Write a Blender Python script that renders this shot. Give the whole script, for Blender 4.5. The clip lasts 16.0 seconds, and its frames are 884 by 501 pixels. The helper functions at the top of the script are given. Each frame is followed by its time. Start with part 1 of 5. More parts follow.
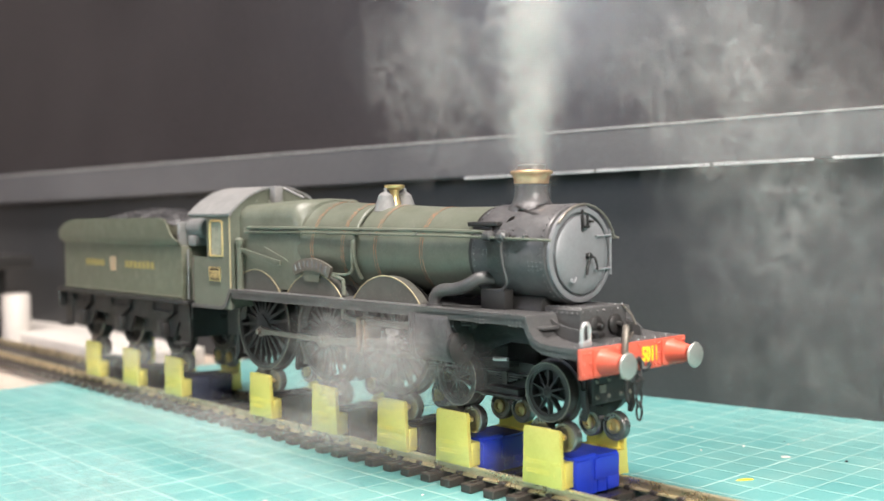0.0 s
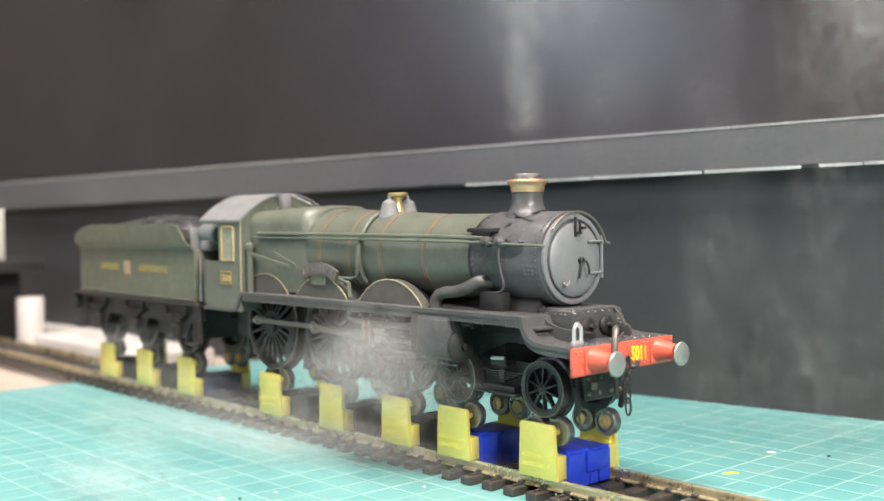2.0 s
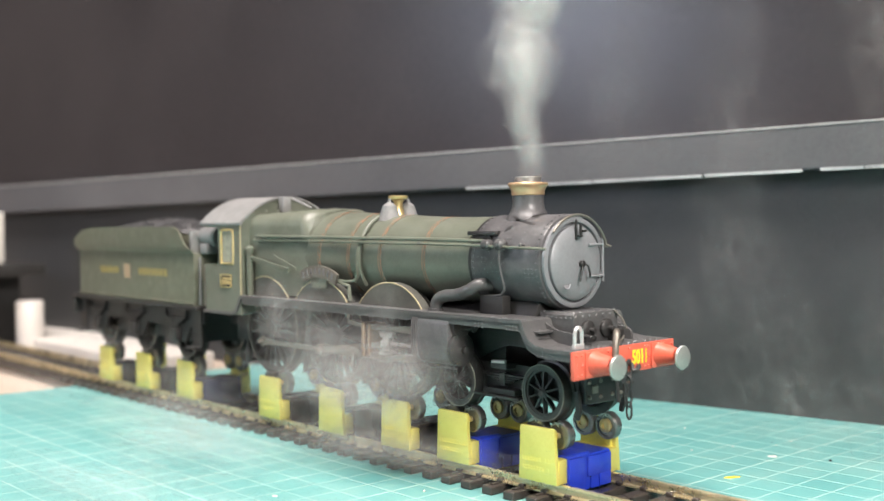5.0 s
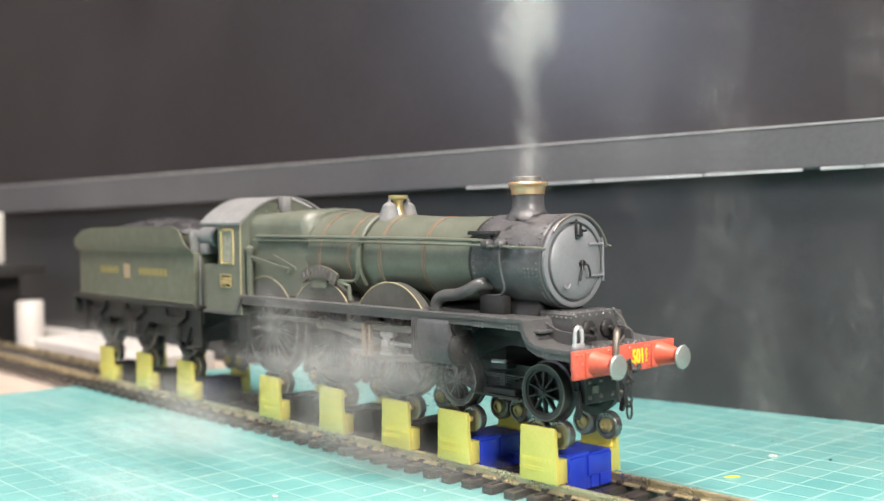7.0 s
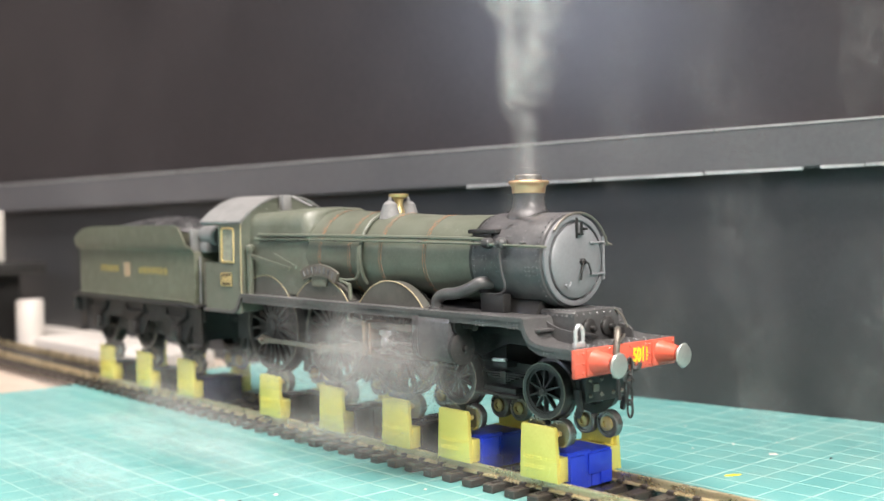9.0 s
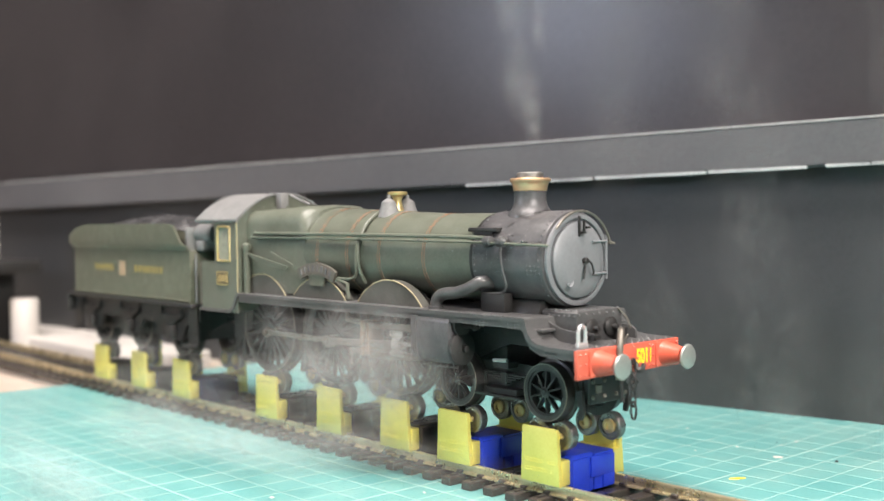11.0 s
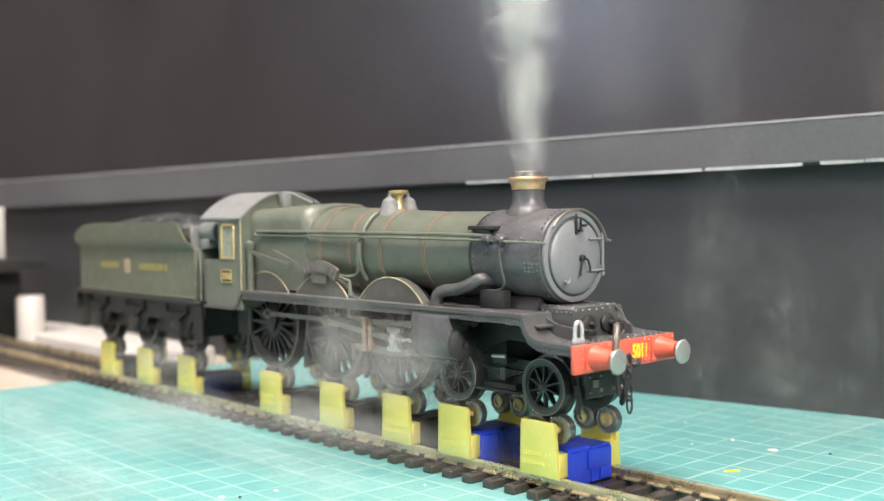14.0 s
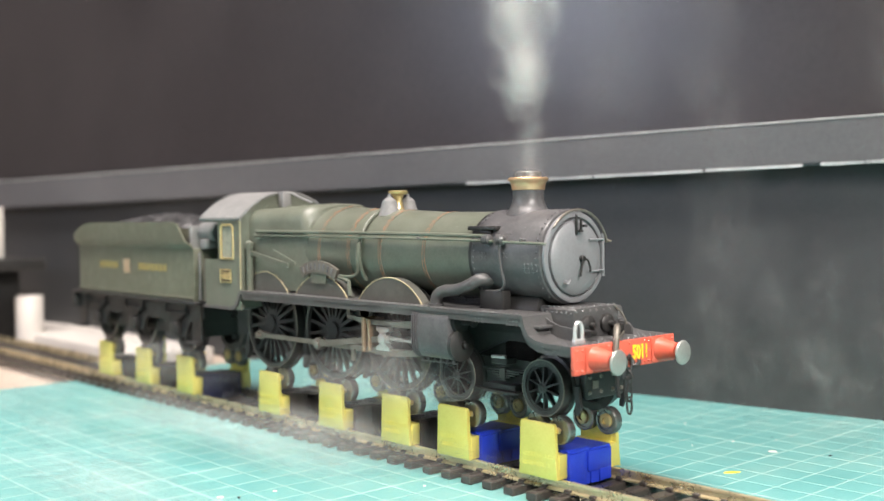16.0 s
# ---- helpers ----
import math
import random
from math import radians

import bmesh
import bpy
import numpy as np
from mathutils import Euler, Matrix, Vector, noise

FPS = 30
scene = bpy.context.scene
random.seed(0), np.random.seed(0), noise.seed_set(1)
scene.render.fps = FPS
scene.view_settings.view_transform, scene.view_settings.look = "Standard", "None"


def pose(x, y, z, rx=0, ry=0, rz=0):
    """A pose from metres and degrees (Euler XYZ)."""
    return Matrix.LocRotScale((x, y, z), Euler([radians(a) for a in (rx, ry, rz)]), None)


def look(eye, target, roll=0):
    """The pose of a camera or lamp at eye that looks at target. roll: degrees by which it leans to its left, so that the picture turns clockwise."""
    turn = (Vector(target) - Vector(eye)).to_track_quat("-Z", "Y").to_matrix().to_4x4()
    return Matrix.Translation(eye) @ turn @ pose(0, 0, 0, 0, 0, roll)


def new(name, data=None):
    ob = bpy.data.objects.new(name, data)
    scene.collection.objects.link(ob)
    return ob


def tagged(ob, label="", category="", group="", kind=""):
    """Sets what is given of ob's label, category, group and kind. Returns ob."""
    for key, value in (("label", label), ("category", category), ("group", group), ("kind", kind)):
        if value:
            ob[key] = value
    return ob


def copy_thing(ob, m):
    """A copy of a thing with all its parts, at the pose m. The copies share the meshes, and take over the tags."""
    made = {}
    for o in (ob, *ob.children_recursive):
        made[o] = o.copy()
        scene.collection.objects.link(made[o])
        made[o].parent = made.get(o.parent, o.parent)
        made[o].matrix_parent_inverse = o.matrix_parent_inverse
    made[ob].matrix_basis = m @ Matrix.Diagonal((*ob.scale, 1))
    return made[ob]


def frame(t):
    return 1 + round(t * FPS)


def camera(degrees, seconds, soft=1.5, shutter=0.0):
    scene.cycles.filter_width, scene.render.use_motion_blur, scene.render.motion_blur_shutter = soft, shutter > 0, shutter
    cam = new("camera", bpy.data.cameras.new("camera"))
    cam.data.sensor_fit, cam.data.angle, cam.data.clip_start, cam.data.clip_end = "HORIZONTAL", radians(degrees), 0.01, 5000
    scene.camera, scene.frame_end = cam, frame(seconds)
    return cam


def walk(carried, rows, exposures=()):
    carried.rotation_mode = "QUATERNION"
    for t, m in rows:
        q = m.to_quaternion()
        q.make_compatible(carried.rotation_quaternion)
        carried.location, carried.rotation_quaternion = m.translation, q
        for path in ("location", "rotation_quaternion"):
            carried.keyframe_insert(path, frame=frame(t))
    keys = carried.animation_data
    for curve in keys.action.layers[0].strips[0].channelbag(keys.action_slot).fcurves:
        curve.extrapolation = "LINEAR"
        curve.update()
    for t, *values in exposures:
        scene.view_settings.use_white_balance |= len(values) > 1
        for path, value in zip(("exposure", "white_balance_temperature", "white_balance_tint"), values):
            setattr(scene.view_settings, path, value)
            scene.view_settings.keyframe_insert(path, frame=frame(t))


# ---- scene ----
scene.cycles.transparent_max_bounces = 96  # light passes on through many layers of steam
MM = 0.001  # everything below is written in millimetres of the bench top

# ---- camera ----
cam = camera(44.49, 16.0, soft=1.5)
cam.data.dof.use_dof = True
cam.data.dof.focus_distance = 0.260
cam.data.dof.aperture_fstop = 15.0


def eye(x, y, z, yaw, pitch, roll):
    a, b = radians(yaw), radians(pitch)
    way = Vector((math.cos(b) * math.cos(a), math.cos(b) * math.sin(a), math.sin(b)))
    at = Vector((x, y, z)) * MM
    return look(at, at + way, roll)


PATH = [
    (0.0, eye(153.29, -177.85, 63.72, 137.904, -2.265, -0.746)),
    (0.5, eye(161.61, -184.44, 64.07, 138.098, -2.153, -0.743)),
    (1.0, eye(163.63, -185.68, 64.09, 138.192, -2.058, -0.716)),
    (1.5, eye(165.93, -187.37, 64.26, 138.246, -2.012, -0.793)),
    (2.0, eye(164.06, -186.18, 64.54, 138.170, -2.072, -0.783)),
    (2.5, eye(164.17, -186.03, 64.35, 138.208, -2.003, -0.768)),
    (3.0, eye(163.50, -185.97, 64.41, 138.135, -1.953, -0.747)),
    (3.5, eye(164.66, -186.70, 64.34, 138.178, -1.900, -0.768)),
    (4.0, eye(163.62, -185.79, 64.20, 138.185, -1.851, -0.716)),
    (6.5, eye(163.39, -185.58, 64.10, 138.182, -1.802, -0.735)),
    (7.0, eye(163.40, -185.63, 64.28, 138.181, -1.871, -0.786)),
    (7.5, eye(163.29, -185.65, 64.13, 138.175, -1.856, -0.747)),
    (8.0, eye(163.20, -185.77, 64.10, 138.149, -1.853, -0.750)),
    (8.5, eye(163.26, -185.71, 64.15, 138.167, -1.881, -0.781)),
    (9.0, eye(163.21, -185.69, 64.18, 138.173, -1.928, -0.797)),
    (11.5, eye(158.70, -182.39, 63.51, 138.022, -1.894, -0.618)),
    (12.0, eye(158.53, -182.20, 63.51, 138.029, -1.897, -0.589)),
    (12.5, eye(163.39, -185.24, 64.29, 138.232, -2.026, -0.805)),
    (13.0, eye(164.03, -185.77, 64.46, 138.253, -2.126, -0.815)),
    (13.5, eye(163.78, -185.83, 64.11, 138.213, -2.094, -0.807)),
    (14.0, eye(163.62, -185.82, 64.26, 138.197, -2.134, -0.840)),
    (14.5, eye(163.33, -185.75, 64.32, 138.159, -2.122, -0.781)),
    (15.0, eye(163.21, -185.67, 64.17, 138.152, -2.082, -0.753)),
    (15.5, eye(163.18, -185.72, 64.13, 138.144, -2.075, -0.739)),
    (16.0, eye(163.14, -185.51, 64.06, 138.167, -2.078, -0.705)),
]
walk(cam, PATH)

# ---- light: ceiling panel and window of a pale workshop, and a bench lamp near the front of the engine ----
world = bpy.data.worlds.new("room")
world.use_nodes = True
scene.world = world
world.node_tree.nodes["Background"].inputs[0].default_value = (0.95, 0.92, 0.90, 1)
world.node_tree.nodes["Background"].inputs[1].default_value = 0.9


def lamp(name, at, target, size, size_y, power, colour):
    data = bpy.data.lights.new(name, "AREA")
    data.shape, data.size, data.size_y, data.energy, data.color = "RECTANGLE", size, size_y, power, colour
    ob = new(name, data)
    ob.matrix_world = look(Vector(at), Vector(target))
    return ob


lamp("ceiling_panel", (0.12, -0.30, 1.25), (0.02, 0.0, 0.0), 0.9, 0.35, 46.0, (1.0, 0.905, 0.85))
lamp("bench_lamp", (0.55, -0.22, 0.40), (0.0, 0.02, 0.05), 0.18, 0.18, 7.0, (1.0, 0.93, 0.88))
lamp("window_light", (-0.345, -0.55, 0.275), (-0.08, 0.108, 0.135), 0.13, 0.13, 1.05, (0.72, 0.80, 1.0))


# ---- materials ----
def node_mat(name, build):
    m = bpy.data.materials.new(name)
    m.use_nodes = True
    t = m.node_tree
    t.nodes.clear()
    out = t.nodes.new("ShaderNodeOutputMaterial")
    t.links.new(build(t), out.inputs[0])
    return m


def link(t, a, b):
    t.links.new(a, b)


def coords(t, scale, kind="Object", stretch=(1, 1, 1)):
    c = t.nodes.new("ShaderNodeTexCoord")
    mp = t.nodes.new("ShaderNodeMapping")
    mp.inputs["Scale"].default_value = tuple(scale * s for s in stretch)
    link(t, c.outputs[kind], mp.inputs["Vector"])
    return mp.outputs[0]


def noise_tex(t, scale, detail=4.0, rough=0.55, stretch=(1, 1, 1), distortion=0.0):
    n = t.nodes.new("ShaderNodeTexNoise")
    n.inputs["Scale"].default_value = 1.0
    n.inputs["Detail"].default_value = detail
    n.inputs["Roughness"].default_value = rough
    n.inputs["Distortion"].default_value = distortion
    link(t, coords(t, scale, "Object", stretch), n.inputs["Vector"])
    return n.outputs[0]


def ramp(t, fac, stops):
    r = t.nodes.new("ShaderNodeValToRGB")
    e = r.color_ramp.elements
    e[0].position, e[0].color = stops[0][0], (*stops[0][1], 1)
    e[1].position, e[1].color = stops[-1][0], (*stops[-1][1], 1)
    for pos, col in stops[1:-1]:
        e.new(pos).color = (*col, 1)
    link(t, fac, r.inputs[0])
    return r.outputs[0]


def mix_rgb(t, fac, a, b, mode="MIX"):
    n = t.nodes.new("ShaderNodeMix")
    n.data_type, n.blend_type = "RGBA", mode
    for sock, v in ((0, fac), (6, a), (7, b)):
        if isinstance(v, (int, float)):
            n.inputs[sock].default_value = v
        elif isinstance(v, tuple):
            n.inputs[sock].default_value = (*v, 1)
        else:
            link(t, v, n.inputs[sock])
    return n.outputs[2]


def maths(t, op, a, b=0.0):
    n = t.nodes.new("ShaderNodeMath")
    n.operation = op
    for i, v in enumerate((a, b)):
        if isinstance(v, (int, float)):
            n.inputs[i].default_value = v
        else:
            link(t, v, n.inputs[i])
    return n.outputs[0]


def painted(name, dark, light, rough=(0.45, 0.7), metal=0.0, grain=1500, blotch=120, bump=0.15, dust=0.0, dust_col=(0.30, 0.29, 0.26), spec=0.5):
    """Paint or metal with blotches at one scale, grain at another, dust and a slight relief."""
    def build(t):
        b = t.nodes.new("ShaderNodeBsdfPrincipled")
        big, fine = noise_tex(t, blotch, 5), noise_tex(t, grain, 3)
        both = mix_rgb(t, 0.4, big, fine)
        col = ramp(t, both, [(0.3, dark), (0.7, light)])
        if dust > 0:
            spots = ramp(t, noise_tex(t, blotch * 2.3, 6, 0.7), [(0.45, (0, 0, 0)), (0.75, (dust, dust, dust))])
            col = mix_rgb(t, spots, col, dust_col)
        link(t, col, b.inputs["Base Color"])
        r = ramp(t, both, [(0.3, (rough[0],) * 3), (0.7, (rough[1],) * 3)])
        link(t, r, b.inputs["Roughness"])
        b.inputs["Metallic"].default_value = metal
        b.inputs["Specular IOR Level"].default_value = spec
        if bump:
            bp = t.nodes.new("ShaderNodeBump")
            bp.inputs["Strength"].default_value = bump
            bp.inputs["Distance"].default_value = 0.0002
            link(t, fine, bp.inputs["Height"])
            link(t, bp.outputs[0], b.inputs["Normal"])
        return b.outputs[0]
    return node_mat(name, build)


GREEN = painted("weathered_green_paint", (0.076, 0.085, 0.062), (0.132, 0.144, 0.112), (0.32, 0.5), dust=0.35, dust_col=(0.17, 0.17, 0.14))
TENDER_GREEN = painted("dusty_green_paint", (0.074, 0.078, 0.052), (0.118, 0.124, 0.086), (0.4, 0.6), dust=0.4, dust_col=(0.2, 0.2, 0.16))
BLACK = painted("sooty_black_paint", (0.040, 0.040, 0.041), (0.085, 0.084, 0.084), (0.28, 0.46), dust=0.25, dust_col=(0.13, 0.13, 0.125))
FRAME_BLACK = painted("oily_black_frames", (0.008, 0.008, 0.008), (0.024, 0.023, 0.022), (0.4, 0.65), dust=0.15, dust_col=(0.10, 0.095, 0.09))
SMOKEBOX = painted("graphite_smokebox_paint", (0.046, 0.045, 0.047), (0.090, 0.088, 0.091), (0.30, 0.46), dust=0.25, dust_col=(0.2, 0.2, 0.2))
DOOR_GREY = painted("grey_graphite_paint", (0.15, 0.153, 0.162), (0.20, 0.204, 0.214), (0.38, 0.5), dust=0.2, dust_col=(0.22, 0.22, 0.23))
ROOF_GREY = painted("dusty_grey_roof_paint", (0.13, 0.13, 0.13), (0.22, 0.22, 0.215), (0.5, 0.7), dust=0.3, dust_col=(0.3, 0.3, 0.29))
RED = painted("signal_red_paint", (0.52, 0.085, 0.050), (0.64, 0.120, 0.075), (0.3, 0.45), bump=0.08, dust=0.12, dust_col=(0.55, 0.25, 0.2))
COPPER = painted("dull_copper", (0.58, 0.36, 0.21), (0.74, 0.50, 0.31), (0.3, 0.5), metal=0.75)
BRASS = painted("worn_brass", (0.60, 0.45, 0.20), (0.78, 0.62, 0.32), (0.28, 0.45), metal=0.8)
PLATE_BRASS = painted("milled_brass_plate", (0.72, 0.62, 0.13), (0.84, 0.76, 0.22), (0.38, 0.52), metal=0.55, grain=2500, bump=0.06)
STEEL = painted("bright_steel", (0.40, 0.39, 0.37), (0.58, 0.57, 0.55), (0.25, 0.42), metal=0.9)
DULL_STEEL = painted("dull_oiled_steel", (0.12, 0.108, 0.09), (0.23, 0.21, 0.18), (0.35, 0.55), metal=0.6)
RAIL = painted("nickel_silver_rail", (0.50, 0.41, 0.24), (0.74, 0.64, 0.42), (0.2, 0.4), metal=0.75, blotch=200)
TYRE = painted("blackened_tyre_steel", (0.035, 0.034, 0.033), (0.085, 0.082, 0.078), (0.3, 0.5), metal=0.6)
# the blue block plastic again, with shade put into its colour
SHADED_BLUE = painted("shaded_blue_plastic", (0.012, 0.016, 0.045), (0.02, 0.026, 0.07), (0.35, 0.5))
BLUE = painted("blue_printed_plastic", (0.012, 0.034, 0.40), (0.018, 0.052, 0.55), (0.3, 0.45), bump=0.2, grain=1800)
SLEEPER = painted("brown_black_plastic_sleeper", (0.018, 0.015, 0.013), (0.050, 0.042, 0.036), (0.18, 0.45), dust=0.2, dust_col=(0.12, 0.105, 0.09))
ORANGE = painted("orange_lining", (0.34, 0.13, 0.065), (0.44, 0.18, 0.09), (0.4, 0.6))
CREAM = painted("pale_lining_brass", (0.26, 0.22, 0.13), (0.44, 0.38, 0.24), (0.4, 0.6))
ROLLER = painted("dark_ground_steel", (0.16, 0.155, 0.15), (0.30, 0.29, 0.28), (0.22, 0.38), metal=0.9)
# rivets made paler: highlights and dust put into one colour; also nameplate marks
RIVET = painted("highlit_rivet_metal", (0.07, 0.07, 0.072), (0.17, 0.17, 0.17), (0.25, 0.4), blotch=600)
SPLASHER = painted("dusty_black_green", (0.050, 0.050, 0.044), (0.088, 0.087, 0.076), (0.35, 0.55), dust=0.3, dust_col=(0.15, 0.145, 0.13))
YELLOW = painted("yellow_transfer", (0.80, 0.60, 0.02), (0.88, 0.68, 0.04), (0.4, 0.5), bump=0)
GILT = painted("faded_gilt_transfer", (0.22, 0.17, 0.05), (0.32, 0.25, 0.08), (0.5, 0.6), bump=0)
CREST = painted("crest_transfer", (0.30, 0.20, 0.12), (0.46, 0.34, 0.23), (0.5, 0.6), bump=0)
SILVER = painted("bare_white_metal", (0.60, 0.60, 0.60), (0.80, 0.80, 0.80), (0.25, 0.4), metal=0.7)
WALL_BLACK = painted("black_panel", (0.030, 0.031, 0.033), (0.050, 0.051, 0.054), (0.35, 0.55), grain=700, blotch=18, dust=0.12, dust_col=(0.09, 0.09, 0.09))
SCREEN = painted("dark_gloss_panel", (0.027, 0.024, 0.026), (0.043, 0.038, 0.040), (0.27, 0.36), grain=400, blotch=14, bump=0.03, dust=0.08, dust_col=(0.08, 0.07, 0.07))
LEDGE = painted("grey_ledge_plastic", (0.075, 0.075, 0.080), (0.115, 0.115, 0.120), (0.4, 0.55), grain=600, blotch=25)
WORN_EDGE = painted("worn_pale_edge", (0.16, 0.165, 0.17), (0.62, 0.63, 0.63), (0.3, 0.5), blotch=60)
WOOD = painted("pale_plywood", (0.36, 0.29, 0.23), (0.48, 0.40, 0.33), (0.5, 0.7), blotch=40, grain=500)
WHITE = painted("white_plastic", (0.48, 0.45, 0.42), (0.60, 0.57, 0.53), (0.35, 0.5), blotch=60)
COAL = painted("coal", (0.012, 0.012, 0.013), (0.05, 0.05, 0.052), (0.25, 0.6), grain=900, bump=0.8)


def pane_shader(t):
    g = t.nodes.new("ShaderNodeBsdfGlossy")
    g.inputs["Roughness"].default_value = 0.1
    tr = t.nodes.new("ShaderNodeBsdfTransparent")
    dusty = t.nodes.new("ShaderNodeBsdfDiffuse")
    dusty.inputs[0].default_value = (0.34, 0.34, 0.27, 1)
    mx = t.nodes.new("ShaderNodeMixShader")
    mx.inputs[0].default_value = 0.15
    link(t, tr.outputs[0], mx.inputs[1])
    link(t, g.outputs[0], mx.inputs[2])
    film = t.nodes.new("ShaderNodeMixShader")
    link(t, ramp(t, noise_tex(t, 500, 4), [(0.3, (0.55,) * 3), (0.7, (0.85,) * 3)]), film.inputs[0])
    link(t, mx.outputs[0], film.inputs[1])
    link(t, dusty.outputs[0], film.inputs[2])
    return film.outputs[0]


ROOM = painted("pale_room_paint", (0.30, 0.285, 0.27), (0.38, 0.36, 0.34), (0.6, 0.8), grain=60, blotch=3)
PANE = node_mat("clear_glazing", pane_shader)


def water_shader(t):
    g = t.nodes.new("ShaderNodeBsdfGlass")
    g.inputs["IOR"].default_value = 1.33
    g.inputs["Roughness"].default_value = 0.02
    return g.outputs[0]


WATER = node_mat("clear_water", water_shader)


def mat_shader(t):
    """A worn self-healing cutting mat: turquoise, paler cloudy scuffs, cut marks."""
    b = t.nodes.new("ShaderNodeBsdfPrincipled")
    big, mid, fine = noise_tex(t, 14, 4), noise_tex(t, 70, 5, 0.65), noise_tex(t, 1600, 3)
    col = ramp(t, mix_rgb(t, 0.45, big, mid), [(0.34, (0.060, 0.275, 0.280)), (0.52, (0.120, 0.315, 0.305)), (0.68, (0.190, 0.325, 0.302))])
    scratch = ramp(t, noise_tex(t, 60, 6, 0.7, (1.0, 14.0, 1.0), 1.2), [(0.66, (0, 0, 0)), (0.72, (0.35,) * 3)])
    col = mix_rgb(t, scratch, col, (0.50, 0.66, 0.62))
    col = mix_rgb(t, 0.12, col, ramp(t, fine, [(0.3, (0.05, 0.3, 0.28)), (0.7, (0.4, 0.7, 0.65))]))
    link(t, col, b.inputs["Base Color"])
    link(t, ramp(t, mid, [(0.3, (0.38,) * 3), (0.7, (0.6,) * 3)]), b.inputs["Roughness"])
    bp = t.nodes.new("ShaderNodeBump")
    bp.inputs["Strength"].default_value = 0.2
    bp.inputs["Distance"].default_value = 0.0003
    link(t, fine, bp.inputs["Height"])
    link(t, bp.outputs[0], b.inputs["Normal"])
    return b.outputs[0]


MAT = node_mat("turquoise_cutting_mat", mat_shader)
MAT_LINE = painted("printed_mat_line", (0.22, 0.42, 0.40), (0.36, 0.49, 0.45), (0.4, 0.6), blotch=90, bump=0)


def steam_shader(scale, low, high, rim, core):
    """White droplets: thin at the outside of a lump, thicker inside, broken up by noise."""
    def build(t):
        d = t.nodes.new("ShaderNodeBsdfDiffuse")
        d.inputs[0].default_value = (0.76, 0.755, 0.74, 1)
        tl = t.nodes.new("ShaderNodeBsdfTranslucent")
        tl.inputs[0].default_value = (0.76, 0.755, 0.74, 1)
        both = t.nodes.new("ShaderNodeMixShader")
        both.inputs[0].default_value = 0.5
        link(t, d.outputs[0], both.inputs[1])
        link(t, tl.outputs[0], both.inputs[2])
        clear = t.nodes.new("ShaderNodeBsdfTransparent")
        c = t.nodes.new("ShaderNodeTexCoord")
        away = t.nodes.new("ShaderNodeVectorMath")
        away.operation = "DISTANCE"
        link(t, c.outputs["Generated"], away.inputs[0])
        away.inputs[1].default_value = (0.5, 0.5, 0.5)
        body = ramp(t, away.outputs["Value"], [(0.08, (core,) * 3), (0.5, (rim,) * 3)])
        broken = ramp(t, noise_tex(t, scale, 4, 0.6, distortion=0.5), [(low, (0, 0, 0)), (high, (1, 1, 1))])
        mx = t.nodes.new("ShaderNodeMixShader")
        link(t, maths(t, "MULTIPLY", body, broken), mx.inputs[0])
        link(t, clear.outputs[0], mx.inputs[1])
        link(t, both.outputs[0], mx.inputs[2])
        return mx.outputs[0]
    return build


STEAM = node_mat("dense_steam", steam_shader(150, 0.12, 0.66, 0.022, 0.15))
WISP = node_mat("thin_steam", steam_shader(120, 0.36, 0.74, 0.012, 0.055))
VEIL = node_mat("veil_of_steam", steam_shader(32, 0.28, 0.76, 0.010, 0.058))
BILLOW = node_mat("billowing_steam", steam_shader(75, 0.24, 0.78, 0.008, 0.040))
FAINT = node_mat("faint_steam", steam_shader(40, 0.36, 0.74, 0.004, 0.022))
THICK = node_mat("drifting_exhaust", steam_shader(45, 0.36, 0.70, 0.012, 0.06))

# ---- mesh helpers (millimetres) ----
ORG = {}


def thing(name, at, label, category, group=""):
    ob = new(name)
    ob.empty_display_size = 0.005
    ob.location = Vector(at) * MM
    ORG[ob.name] = Vector(at)
    return tagged(ob, label, category, group)


def part(name, bm, material, parent=None, label="", at=(0, 0, 0), smooth=35):
    """One mesh object. Its points are millimetres from `at`, a place on the bench."""
    bmesh.ops.recalc_face_normals(bm, faces=bm.faces)
    bmesh.ops.scale(bm, vec=(MM,) * 3, verts=bm.verts)
    me = bpy.data.meshes.new(name)
    bm.to_mesh(me)
    bm.free()
    me.materials.append(material)
    if smooth:
        me.polygons.foreach_set("use_smooth", [True] * len(me.polygons))
        me.set_sharp_from_angle(angle=radians(smooth))
    ob = new(name, me)
    ORG[ob.name] = Vector(at)
    base = Vector((0, 0, 0))
    if parent is not None:
        ob.parent = parent
        base = ORG[parent.name]
    ob.location = (Vector(at) - base) * MM
    if label:
        tagged(ob, label)
    return ob


def again(ob, at, name=None):
    """A second object on the same mesh, under the same parent."""
    o = new(name or ob.name.split(".")[0], ob.data)
    ORG[o.name] = Vector(at)
    o.parent = ob.parent
    base = ORG[ob.parent.name] if ob.parent else Vector((0, 0, 0))
    o.location = (Vector(at) - base) * MM
    return o


def B():
    return bmesh.new()


def box(bm, x0, x1, y0, y1, z0, z1, bevel=0.0, seg=2):
    r = bmesh.ops.create_cube(bm, size=1.0)
    vs = r["verts"]
    for v in vs:
        v.co = Vector(((x0 + x1) / 2 + v.co.x * (x1 - x0), (y0 + y1) / 2 + v.co.y * (y1 - y0), (z0 + z1) / 2 + v.co.z * (z1 - z0)))
    if bevel:
        es = list({e for v in vs for e in v.link_edges})
        bmesh.ops.bevel(bm, geom=es, offset=bevel, segments=seg, affect="EDGES", profile=0.5)
    return bm


